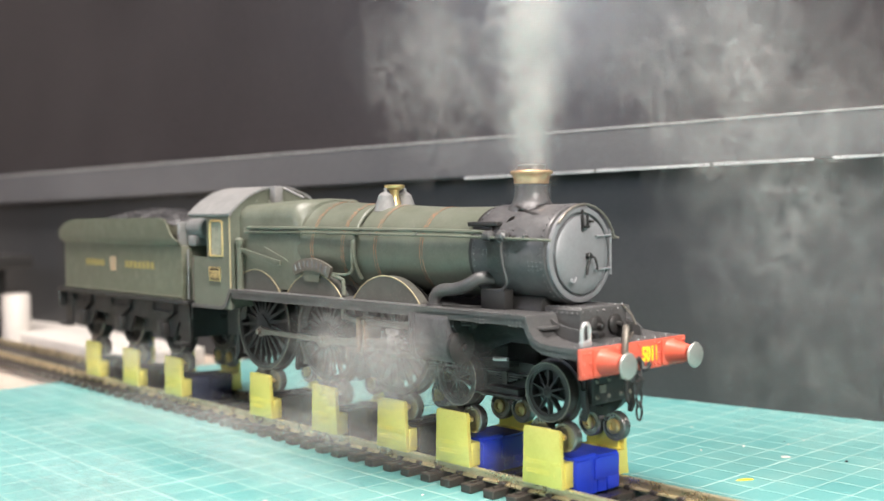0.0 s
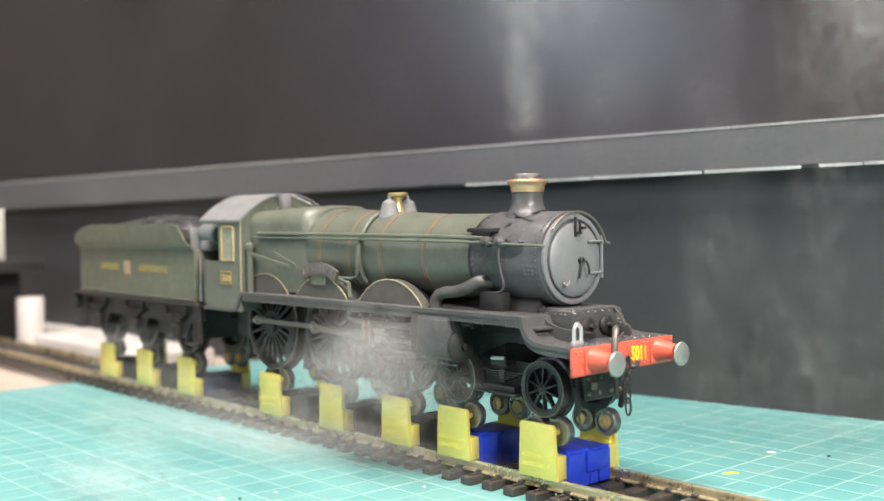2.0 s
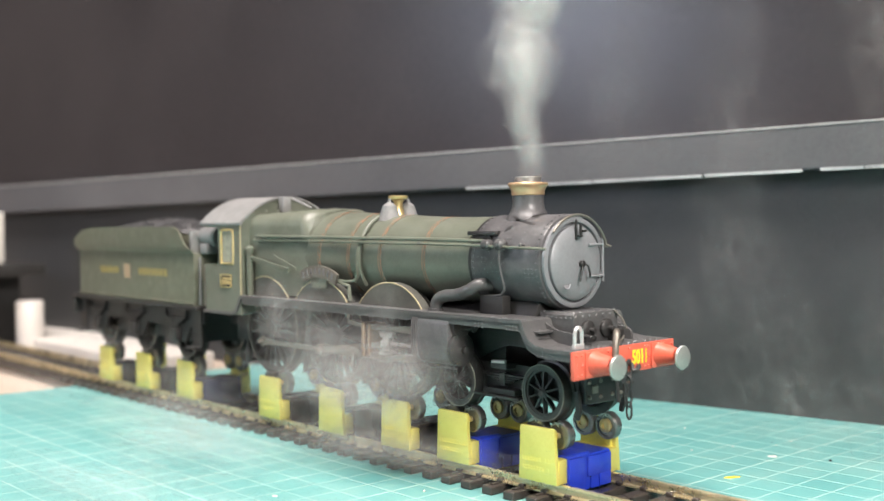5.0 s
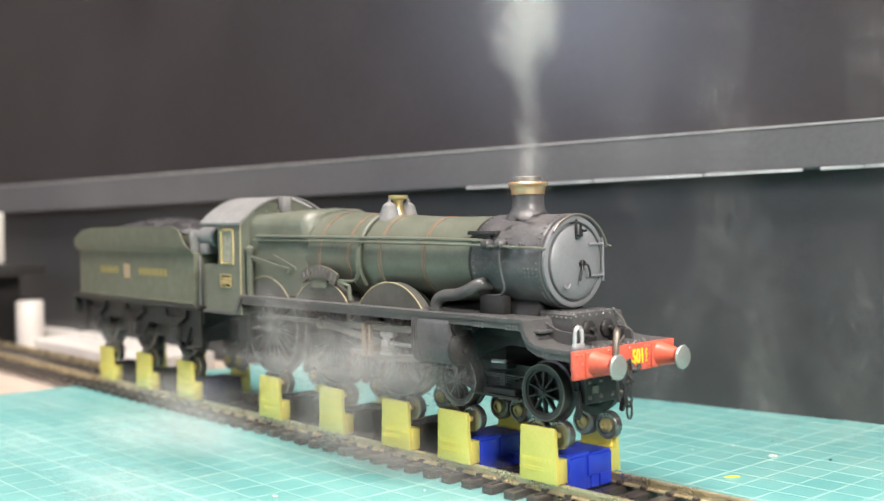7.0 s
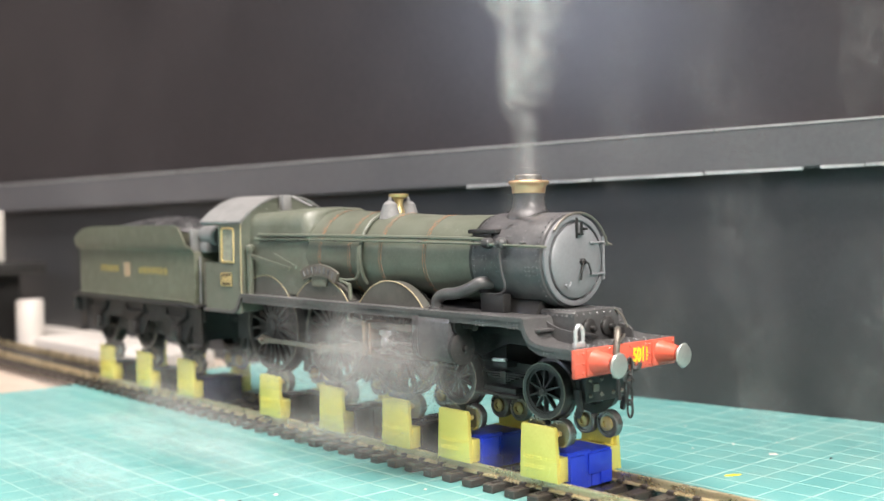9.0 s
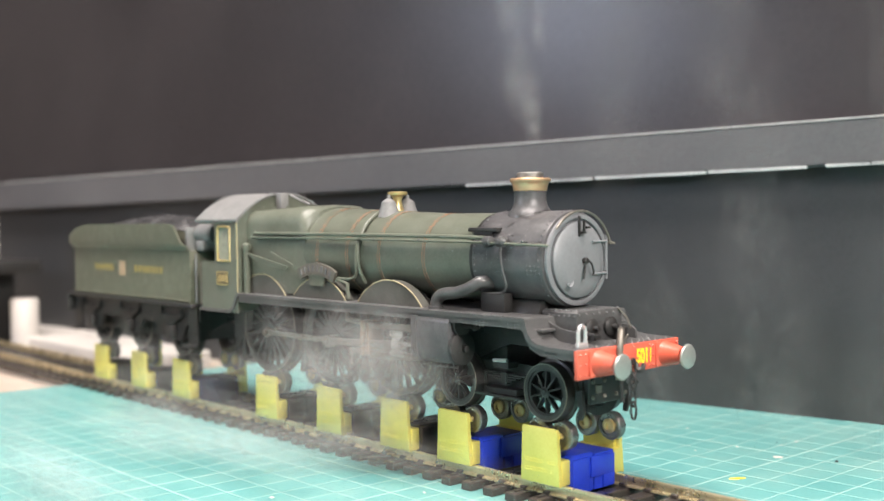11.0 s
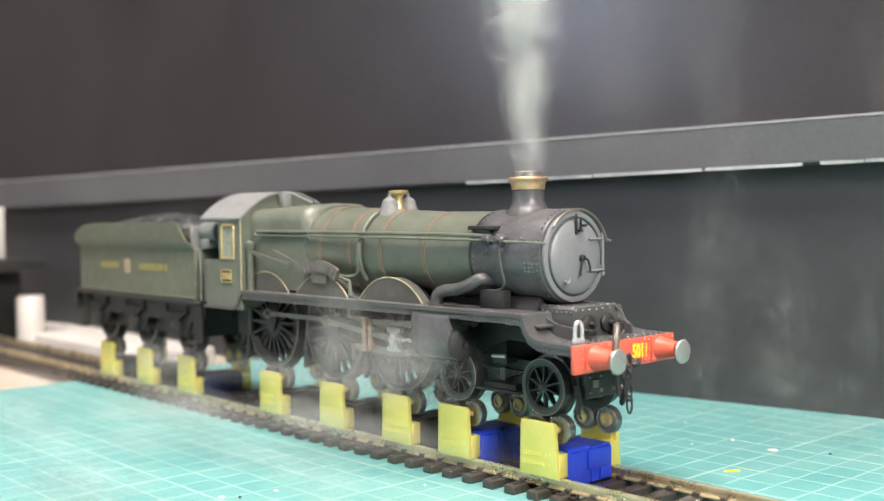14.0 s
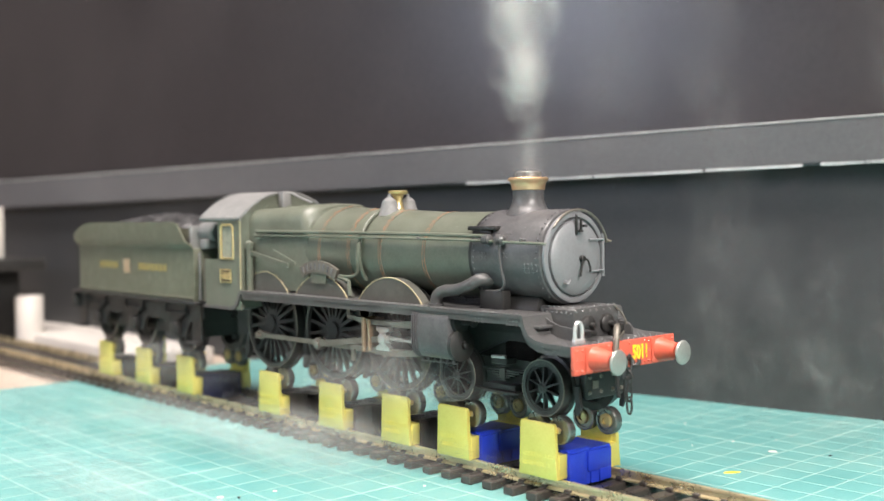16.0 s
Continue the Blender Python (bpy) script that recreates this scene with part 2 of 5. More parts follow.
def lathe(bm, profile, centre=(0, 0, 0), axis="Z", seg=40, closed=True):
    """Turn (radius, height) pairs round an axis through centre."""
    c = Vector(centre)
    rings = []
    for r, h in profile:
        ring = []
        for i in range(seg):
            a = 2 * math.pi * i / seg
            u, v = r * math.cos(a), r * math.sin(a)
            ring.append(bm.verts.new(c + (Vector((u, v, h)) if axis == "Z" else Vector((h, u, v)) if axis == "X" else Vector((u, h, v)))))
        rings.append(ring)
    for a, b in zip(rings, rings[1:]):
        for i in range(seg):
            j = (i + 1) % seg
            bm.faces.new((a[i], a[j], b[j], b[i]))
    if closed:
        bm.faces.new(rings[0])
        bm.faces.new(rings[-1])
    return bm


def tube(bm, pts, r, seg=10, caps=True):
    """A round bar along points; r may be a list."""
    pts = [Vector(p) for p in pts]
    rs = r if isinstance(r, (list, tuple)) else [r] * len(pts)
    rings, up = [], None
    for i, p in enumerate(pts):
        d = (pts[min(i + 1, len(pts) - 1)] - pts[max(i - 1, 0)]).normalized()
        if up is None:
            up = d.orthogonal().normalized()
        up = (up - d * up.dot(d)).normalized()
        side = d.cross(up)
        rings.append([bm.verts.new(p + (up * math.cos(2 * math.pi * k / seg) + side * math.sin(2 * math.pi * k / seg)) * rs[i]) for k in range(seg)])
    for a, b in zip(rings, rings[1:]):
        for k in range(seg):
            bm.faces.new((a[k], a[(k + 1) % seg], b[(k + 1) % seg], b[k]))
    if caps:
        bm.faces.new(rings[0])
        bm.faces.new(rings[-1])
    return bm


def curve_pts(pts, n=8):
    """Catmull-Rom through the points."""
    P = [Vector(p) for p in pts]
    P = [2 * P[0] - P[1]] + P + [2 * P[-1] - P[-2]]
    out = []
    for i in range(1, len(P) - 2):
        a, b, c, d = P[i - 1:i + 3]
        for k in range(n):
            t = k / n
            out.append(0.5 * (2 * b + (c - a) * t + (2 * a - 5 * b + 4 * c - d) * t * t + (3 * b - a - 3 * c + d) * t ** 3))
    return out + [P[-2]]


def slab(bm, outline, axis, lo, hi, bevel=0.0):
    """A plate: a 2D outline pushed along an axis. Outline on Y: (x, z); on X: (y, z); on Z: (x, y)."""
    def at(p, h):
        return Vector((p[0], h, p[1])) if axis == "Y" else Vector((h, p[0], p[1])) if axis == "X" else Vector((p[0], p[1], h))
    a = [bm.verts.new(at(p, lo)) for p in outline]
    b = [bm.verts.new(at(p, hi)) for p in outline]
    f = [bm.faces.new(a), bm.faces.new(b)]
    for i in range(len(a)):
        j = (i + 1) % len(a)
        f.append(bm.faces.new((a[i], a[j], b[j], b[i])))
    if bevel:
        es = list({e for q in f[:2] for e in q.edges})
        bmesh.ops.bevel(bm, geom=es, offset=bevel, segments=2, affect="EDGES", profile=0.5)
    return bm


def arc(cx, cz, r, a0, a1, n=14):
    return [(cx + r * math.cos(radians(a0 + (a1 - a0) * i / n)), cz + r * math.sin(radians(a0 + (a1 - a0) * i / n))) for i in range(n + 1)]


def rivet(bm, p, n, r=0.28, h=0.2, grow=1.3):
    """A small domed rivet on a face with normal n."""
    r, h = r * grow, h * grow * 1.25
    n = Vector(n).normalized()
    u = n.orthogonal().normalized()
    v = n.cross(u)
    p = Vector(p)
    top = bm.verts.new(p + n * h)
    mid = [bm.verts.new(p + n * h * 0.6 + (u * math.cos(k * math.pi / 3) + v * math.sin(k * math.pi / 3)) * r * 0.7) for k in range(6)]
    low = [bm.verts.new(p - n * 0.05 + (u * math.cos(k * math.pi / 3) + v * math.sin(k * math.pi / 3)) * r) for k in range(6)]
    for k in range(6):
        j = (k + 1) % 6
        bm.faces.new((top, mid[k], mid[j]))
        bm.faces.new((mid[k], low[k], low[j], mid[j]))


# ---- the bench, the mat and the wall behind ----
WALL_A = radians(9.512)
WU, WN = Vector((math.cos(WALL_A), math.sin(WALL_A), 0)), Vector((-math.sin(WALL_A), math.cos(WALL_A), 0))
WALL_O = Vector((11.8, 125.8, 0))


def wall_pt(s, d, z):
    """s along the wall, d in front of it (negative) or behind it, z up."""
    p = WALL_O + WU * s + WN * d
    return Vector((p.x, p.y, z))


def wall_slab(bm, s0, s1, d0, d1, low, high, bevel=0.0):
    """A bar along the wall whose lower and upper heights may differ at its two ends."""
    vs = [bm.verts.new(wall_pt(s, d, z)) for s, k in ((s0, 0), (s1, 1)) for d, z in ((d0, low[k]), (d1, low[k]), (d1, high[k]), (d0, high[k]))]
    fs = [bm.faces.new([vs[i] for i in q]) for q in ((0, 1, 2, 3), (4, 5, 6, 7), (0, 1, 5, 4), (1, 2, 6, 5), (2, 3, 7, 6), (3, 0, 4, 7))]
    if bevel:
        bmesh.ops.bevel(bm, geom=list({e for f in fs for e in f.edges}), offset=bevel, segments=2, affect="EDGES")
    return bm


def ledge_low(s):
    return 77.2 + 0.0175 * s


def ledge_high(s):
    return 90.6 + 0.0133 * s


def build_setting():
    S0, S1 = -640, 420
    # the plain room that closes the place
    for name, q in (("floor", (-2100, 2100, -2000, 800, -960, -920)), ("ceiling", (-2100, 2100, -2000, 800, 1560, 1600)), ("wall_west", (-2140, -2100, -2000, 800, -960, 1600)),
                    ("wall_east", (2100, 2140, -2000, 800, -960, 1600)), ("wall_south", (-2140, 2140, -2040, -2000, -960, 1600)), ("wall_north", (-2140, 2140, 800, 840, -960, 1600))):
        tagged(part(name, box(B(), *q), ROOM, smooth=0), "plain pale room surface", "room", kind="structure")
    bm = box(B(), -900, 700, -600, 330, -30, -3.2)
    tagged(part("bench", bm, WOOD), "pale plywood workbench top", "bench", kind="structure")
    bm = box(B(), -244, 520, -420, 135, -3.2, 0, 0.5)
    tagged(part("cutting_mat", bm, MAT), "turquoise cutting mat with a pale printed grid", "cutting mat")
    tagged(part("wall_lower", wall_slab(B(), S0, S1, 0, 12, (-3, -3), (ledge_low(S0) + 4, ledge_low(S1) + 4)), WALL_BLACK),
           "matt black lower panel behind the bench", "wall", kind="structure")
    tagged(part("wall_upper", wall_slab(B(), S0, S1, -2, 12, (ledge_high(S0) - 3, ledge_high(S1) - 3), (420, 420)), SCREEN),
           "dark semi-gloss upper panel behind the bench", "wall", kind="structure")
    led = part("ledge", wall_slab(B(), S0, S1, -7, 11, (ledge_low(S0), ledge_low(S1)), (ledge_high(S0), ledge_high(S1)), 0.5), LEDGE)
    tagged(led, "grey plastic ledge along the dark wall", "ledge", kind="structure")
    rng = random.Random(5)
    s = -150.0
    while s < S1 - 30:
        n = rng.uniform(12, 42)
        if s < -20 < s + n:
            n = -22 - s
        z = ledge_low
        bm = wall_slab(B(), s, s + n, -7.4, -6.2, (z(s) - 0.75, z(s + n) - 0.75), (z(s) + 0.35, z(s + n) + 0.2), 0.2)
        part("edge_strip", bm, WORN_EDGE, led, "worn pale edging")
        s += n + rng.choice((0.3, 0.4, 5.5 if s > -70 else 1.0))
    # paler strip: the light on the ledge's top edge, put into the colour
    bm = wall_slab(B(), S0, S1, -7.3, -6.3, (ledge_high(S0) - 0.5, ledge_high(S1) - 0.5), (ledge_high(S0) + 0.25, ledge_high(S1) + 0.25), 0.2)
    part("top_edge", bm, painted("lit_grey_edge", (0.26, 0.26, 0.26), (0.42, 0.42, 0.41)), led, "paler edge painted as if lit")


# printed grid of the mat
GRID, GX, GY = 8.93, -76.4, -63.6


def build_grid(mat):
    lines = B()
    for i in range(-60, 66):
        w = 0.15 if i % 5 else 0.26
        x = GX + GRID * i
        if -243 < x < 300:
            box(lines, x - w, x + w, -330, 128, -0.02, 0.05)
        y = GY + GRID * i
        if -330 < y < 133:
            box(lines, -243.5, 330, y - w, y + w, -0.02, 0.06)
    tagged(part("printed_grid", lines, MAT_LINE, mat, smooth=0), "pale printed grid lines", kind="stuff")


# ---- track ----
AXLES = (0.0, -28.0, -50.0, -78.0, -109.0, -160.3, -190.3, -220.3)
RAIL_TOP, WHEEL_LOW = 4.6, 18.2


def build_track():
    tr = thing("track", (-180, 0, 0), "model railway track with brown-black sleepers", "railway track")
    prof = [(-1.15, 2.2), (1.15, 2.2), (1.15, 2.5), (0.3, 2.75), (0.3, 3.75), (0.5, 3.95), (0.5, 4.45), (0.38, 4.6), (-0.38, 4.6), (-0.5, 4.45), (-0.5, 3.95), (-0.3, 3.75), (-0.3, 2.75), (-1.15, 2.5)]
    for side in (-1, 1):
        part("rail", slab(B(), [(side * 8.75 + a, b) for a, b in prof], "X", -560, 140), RAIL, tr, "dull nickel-silver rail", smooth=25)
    bm = B()
    box(bm, -1.65, 1.65, -14.3, 14.3, 0.0, 2.0, 0.25, 1)
    first = part("sleeper", bm, SLEEPER, tr, at=(98, 0, 0), smooth=0)
    bm = B()
    for side in (-1, 1):
        for o in (-1, 1):
            box(bm, -0.9, 0.9, side * 8.75 + o * 0.9 - 0.55, side * 8.75 + o * 0.9 + 0.55, 1.9, 2.95, 0.2, 1)
    box(bm, -0.35, 0.35, -12.6, -10.0, 1.9, 2.35)
    box(bm, -0.35, 0.35, 10.0, 12.6, 1.9, 2.35)
    ch = part("rail_chair", bm, SLEEPER, tr, at=(98, 0, 0), smooth=0)
    rng = random.Random(3)
    x = 91.0
    while x > -540:
        for o in (first, ch):
            n = again(o, (x, 0, 0))
            n.rotation_euler.z = rng.uniform(-0.012, 0.012)
        x -= 7.0
    bm = B()
    for o in (-1, 1):
        for k in range(90):
            box(bm, 100 - 7 * k - 5.4, 100 - 7 * k - 0.2, o * 8.75 - 1.4, o * 8.75 + 1.4, 0.1, 1.2)
    tagged(part("sleeper_web", bm, SLEEPER, tr, smooth=0), "plastic webs between the sleepers", kind="stuff")
    return tr


# ---- rolling road stands ----
def build_stand():
    st = thing("roller_stand", (0, 0, RAIL_TOP), "brass and blue plastic roller stand on the track", "roller stand", "roller stands under the wheels")
    out = [(-6.6, 4.7), (-6.1, 16.6), (-5.7, 17.0), (3.7, 17.0), (4.1, 16.6), (4.9, 4.7)]
    bars = []
    rng = random.Random(8)
    for row, (z, n) in enumerate(((9.6, 12), (7.6, 10))):
        for k in range(n):
            if rng.random() < 0.12:
                continue
            x = -5.4 + k * 0.86
            bars.append((x, z + rng.uniform(-0.1, 0.1), rng.uniform(0.3, 0.5)))
    for side in (-1, 1):
        y0, y1 = (side * 11.0, side * 9.9)
        pl = part("side_plate", slab(B(), out, "Y", min(y0, y1), max(y0, y1), 0.18), PLATE_BRASS, st, "milled brass side plate")
        bm = B()
        for x, z, w in bars:
            box(bm, x, x + w, side * 11.05 - 0.12, side * 11.05 + 0.12, z - 0.45, z - 0.1, 0.06, 1)
            box(bm, x + 0.1, x + w - 0.08, side * 11.05 - 0.12, side * 11.05 + 0.12, z + 0.1, z + 0.5, 0.06, 1)
        part("embossed_marking", bm, PLATE_BRASS, pl, "raised marking", smooth=0)
        # inner step of the plate that carries the roller pins
        bm = box(B(), -6.3, 4.86, min(side * 9.95, side * 7.4), max(side * 9.95, side * 7.4), 4.75, 10.2, 0.2)
        box(bm, -5.6, 3.4, min(side * 9.95, side * 9.3), max(side * 9.95, side * 9.3), 10.1, 16.4, 0.2)
        part("foot", bm, PLATE_BRASS, st)
        for x in (-3.0, 4.0):
            bm = B()
            lathe(bm, [(1.5, -0.9), (2.3, -0.9), (2.4, -1.2), (2.9, -1.25), (3.2, -0.95), (3.2, 0.75), (2.95, 1.05), (2.5, 1.15), (2.4, 0.9), (1.5, 0.9)], (0, 0, 0), "Y", 32)
            ro = part("roller", bm, ROLLER, st, "ground steel bearing roller", at=(x, side * 8.0, 15.5))
            bm = B()
            lathe(bm, [(1.65, 0.0), (1.65, -side * 1.5), (1.3, -side * 1.7), (0.8, -side * 1.7), (0.75, -side * 1.2)], (x, side * 8.0, 15.5), "Y", 18)
            lathe(bm, [(0.7, side * 1.2), (0.7, side * 2.0)], (x, side * 8.0, 15.5), "Y", 12)
            part("axle_pin", bm, BRASS, ro, "brass axle pin")
    top = [(-5.4, 2.3), (-5.4, 10.4), (-5.0, 10.8), (4.5, 10.8), (4.9, 10.4), (4.9, 2.3)]
    bm = slab(B(), top, "Y", -7.3, 0.2, 0.3)
    slab(bm, [(x, min(z, 10.3)) for x, z in top], "Y", 0.6, 7.3, 0.3)
    box(bm, -5.0, 4.5, 0.0, 0.8, 2.4, 9.4)
    part("spacer_block", bm, BLUE, st, "blue plastic insulating block")
    bm = box(B(), 4.8, 5.4, -7.1, -1.9, 2.5, 10.0, 0.25)
    box(bm, 4.8, 5.4, -0.9, 7.1, 5.2, 9.9, 0.25)
    box(bm, 4.8, 5.4, 3.2, 7.1, 2.5, 5.4, 0.25)
    part("spacer_lug", bm, BLUE, st, "blue plastic lug")
    return st


build_setting()
MAT_OB = bpy.data.objects["cutting_mat"]
build_grid(MAT_OB)
build_track()
STAND = build_stand()
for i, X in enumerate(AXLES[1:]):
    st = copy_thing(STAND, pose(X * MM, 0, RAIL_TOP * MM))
    # shade under engine and tender, put into the spacer colours: black, then navy
    if i in (1, 2, 3, 5, 6):
        tagged(st, "brass roller stand, its spacer block coloured black as if in shade")
        for o in st.children:
            if o.name.startswith("spacer"):
                o.data = o.data.copy()
                o.data.materials[0] = SLEEPER
                tagged(o, "plastic spacer coloured black as if in shade")
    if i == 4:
        tagged(st, "brass roller stand, its spacer block coloured navy as if in shade")
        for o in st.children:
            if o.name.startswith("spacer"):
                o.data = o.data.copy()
                o.data.materials[0] = SHADED_BLUE
                tagged(o, "plastic spacer coloured navy as if in shade")


def build_clutter():
    """What stands at the far end of the bench, and the crumbs on the mat."""
    bm = box(B(), -520, -262, 22, 58, -3.2, 5.0, 0.6)
    tagged(part("board", bm, WHITE), "white board offcut lying behind the track", "board")
    bm = B()
    lathe(bm, [(6.8, -3.2), (6.8, 23), (6.2, 24), (0.5, 24)], (-384, 23, 0), "Z", 32)
    tagged(part("pot", bm, WHITE), "small white plastic pot on the bench", "pot")
    cl = thing("black_box", (-425, 0, -3.2), "black plastic box with a wide flat lid", "box")
    part("box_body", box(B(), -470, -398, -40, 24, -3.2, 37, 1.5), FRAME_BLACK, cl)
    part("box_lid", box(B(), -474, -378, -46, 30, 36.8, 43, 1.0), FRAME_BLACK, cl)
    tagged(part("pale_carton", box(B(), -400, -386, -30, 12.0, 43.0, 69, 0.6), WHITE), "pale carton standing on the black box", "carton")
    rng = random.Random(12)
    spots = [(16.4, 39.4, 2.6, 0.7, YELLOW), (11.0, 66.0, 1.6, 1.0, WHITE), (-51.0, -62.0, 1.1, 0.9, WHITE), (-47.0, -50.0, 0.8, 0.6, WHITE),
             (24.0, 72.0, 0.7, 0.5, FRAME_BLACK), (-48.0, -59.0, 0.9, 0.4, FRAME_BLACK)]
    for _ in range(26):
        spots.append((rng.uniform(-60, 60), rng.choice((rng.uniform(20, 95), rng.uniform(-80, -20))), rng.uniform(0.3, 0.6), rng.uniform(0.2, 0.4), rng.choice((WHITE, WHITE, FRAME_BLACK))))
    for x, y, a, b, m in spots:
        bm = B()
        bmesh.ops.create_icosphere(bm, subdivisions=1, radius=1.0)
        for v in bm.verts:
            v.co = Vector((v.co.x * a, v.co.y * b, max(v.co.z, -0.2) * 0.3)) * rng.uniform(0.8, 1.15)
        o = part("crumb", bm, m, at=(x, y, 0.08))
        o.rotation_euler.z = rng.uniform(0, 3)
        tagged(o, "tiny crumb of scrap on the cutting mat", "crumb", "crumbs on the mat")

    for _ in range(34):
        x, y = rng.uniform(-14, 42), rng.choice((rng.uniform(-12, -9.8), rng.uniform(-7, 7), rng.uniform(-7, 7), rng.uniform(10, 13)))
        bm = B()
        bmesh.ops.create_icosphere(bm, subdivisions=2, radius=rng.uniform(0.3, 0.75))
        for v in bm.verts:
            v.co.z = max(v.co.z, -0.1) * 0.75
        tagged(part("water_drop", bm, WATER, at=(x, y, 2.1)), "clear water drop on the damp track", "water drop", "water drops on the track")


build_clutter()


# ---- the locomotive ----
BZ = 53.3  # boiler axis
DRV, DRV_R, BOG_R, CRANK = (-50.0, -78.0, -109.0), 13.4, 6.4, 3.8
PIN_Y = -13.2


def wheel(name, parent, at, r, spokes, side, hub, label):
    """A spoked wheel round its axle; side -1 is the near one."""
    w, k = 2.6, side
    bm = B()
    lathe(bm, [(r - 1.15, k * 0.0), (r - 0.1, k * 0.0), (r, -k * 0.12), (r + 0.05, -k * w), (r + 0.75, -k * (w + 0.15)), (r + 0.8, -k * (w + 0.6)), (r - 0.2, -k * (w + 0.75)), (r - 1.15, -k * (w + 0.75)), (r - 1.15, k * 0.0)], (0, 0, 0), "Y", 56, closed=False)
    wh = part(name, bm, TYRE, parent, label, at=at)
    bm = B()
    lathe(bm, [(r - 1.0, -k * 0.35), (r - 1.7, -k * 0.35), (r - 1.75, -k * 2.2), (r - 1.0, -k * 2.2)], (0, 0, 0), "Y", 48, closed=False)
    part("rim", bm, FRAME_BLACK, wh, at=at)
    bm = B()
    lathe(bm, [(r - 0.28, k * 0.03), (r - 0.06, k * 0.06), (r + 0.02, -k * 0.1)], (0, 0, 0), "Y", 56, closed=False)
    part("tyre_edge", bm, DULL_STEEL, wh, "bright worn tyre edge", at=at)
    bm = B()
    lathe(bm, [(hub * 0.5, k * 0.5), (hub * 0.62, k * 0.35), (hub, k * 0.1), (hub, -k * 2.4)], (0, 0, 0), "Y", 24)
    part("hub", bm, FRAME_BLACK, wh, at=at)
    bm = B()
    L0, L1 = hub * 0.8, r - 1.3
    a, b = hub * 0.20, hub * 0.13
    if spokes > 12:
        a, b = 0.55, 0.36
    for z, hw, y0, y1 in ((L0, a, 0.0, 1.7), (L1, b, 0.45, 1.5)):
        for x, y in ((-hw, y0), (hw, y0), (hw, y1), (-hw, y1)):
            bm.verts.new((x, -k * y, z))
    bm.verts.ensure_lookup_table()
    for q in ((0, 1, 2, 3), (4, 5, 6, 7), (0, 1, 5, 4), (1, 2, 6, 5), (2, 3, 7, 6), (3, 0, 4, 7)):
        bm.faces.new([bm.verts[i] for i in q])
    sp = part("spoke", bm, FRAME_BLACK, wh, at=at, smooth=0)
    for i in range(1, spokes):
        o = again(sp, at)
        o.rotation_euler.y = 2 * math.pi * i / spokes
    return wh


def driving_wheel(parent, x, side):
    wh = wheel("driving_wheel", parent, (x, side * 10.0, WHEEL_LOW + DRV_R), DRV_R, 20, side, 2.7, "spoked driving wheel with a bright tyre")
    at = (x, side * 10.0, WHEEL_LOW + DRV_R)
    bm = B()
    k = side
    out = arc(0, 0, DRV_R - 1.5, 150, 210, 10) + arc(0, 0, DRV_R - 4.4, 205, 155, 8)
    slab(bm, out, "Y", min(k * 0.1, -k * 1.2), max(k * 0.1, -k * 1.2))
    part("balance_weight", bm, FRAME_BLACK, wh, at=at)
    bm = slab(B(), arc(0, 0, 2.4, 50, 310, 12) + arc(CRANK, 0, 1.4, -80, 80, 8), "Y", min(k * 0.55, -k * 0.5), max(k * 0.55, -k * 0.5), 0.15)
    part("crank_boss", bm, FRAME_BLACK, wh, at=at)
    bm = B()
    lathe(bm, [(0.75, 0), (0.75, k * 4.2), (0.5, k * 4.4)], (CRANK, 0, 0), "Y", 16)
    part("crankpin", bm, DULL_STEEL, wh, "dull steel crankpin", at=at)
    return wh


def rod_outline(length, w_mid, r_end0, r_end1):
    n = 10
    up = [(length * i / n, w_mid) for i in range(1, n)]
    return arc(0, 0, r_end0, 40, 320, 14) + [(x, -w) for x, w in up] + arc(length, 0, r_end1, -140, 140, 14) + [(x, w) for x, w in up[::-1]]


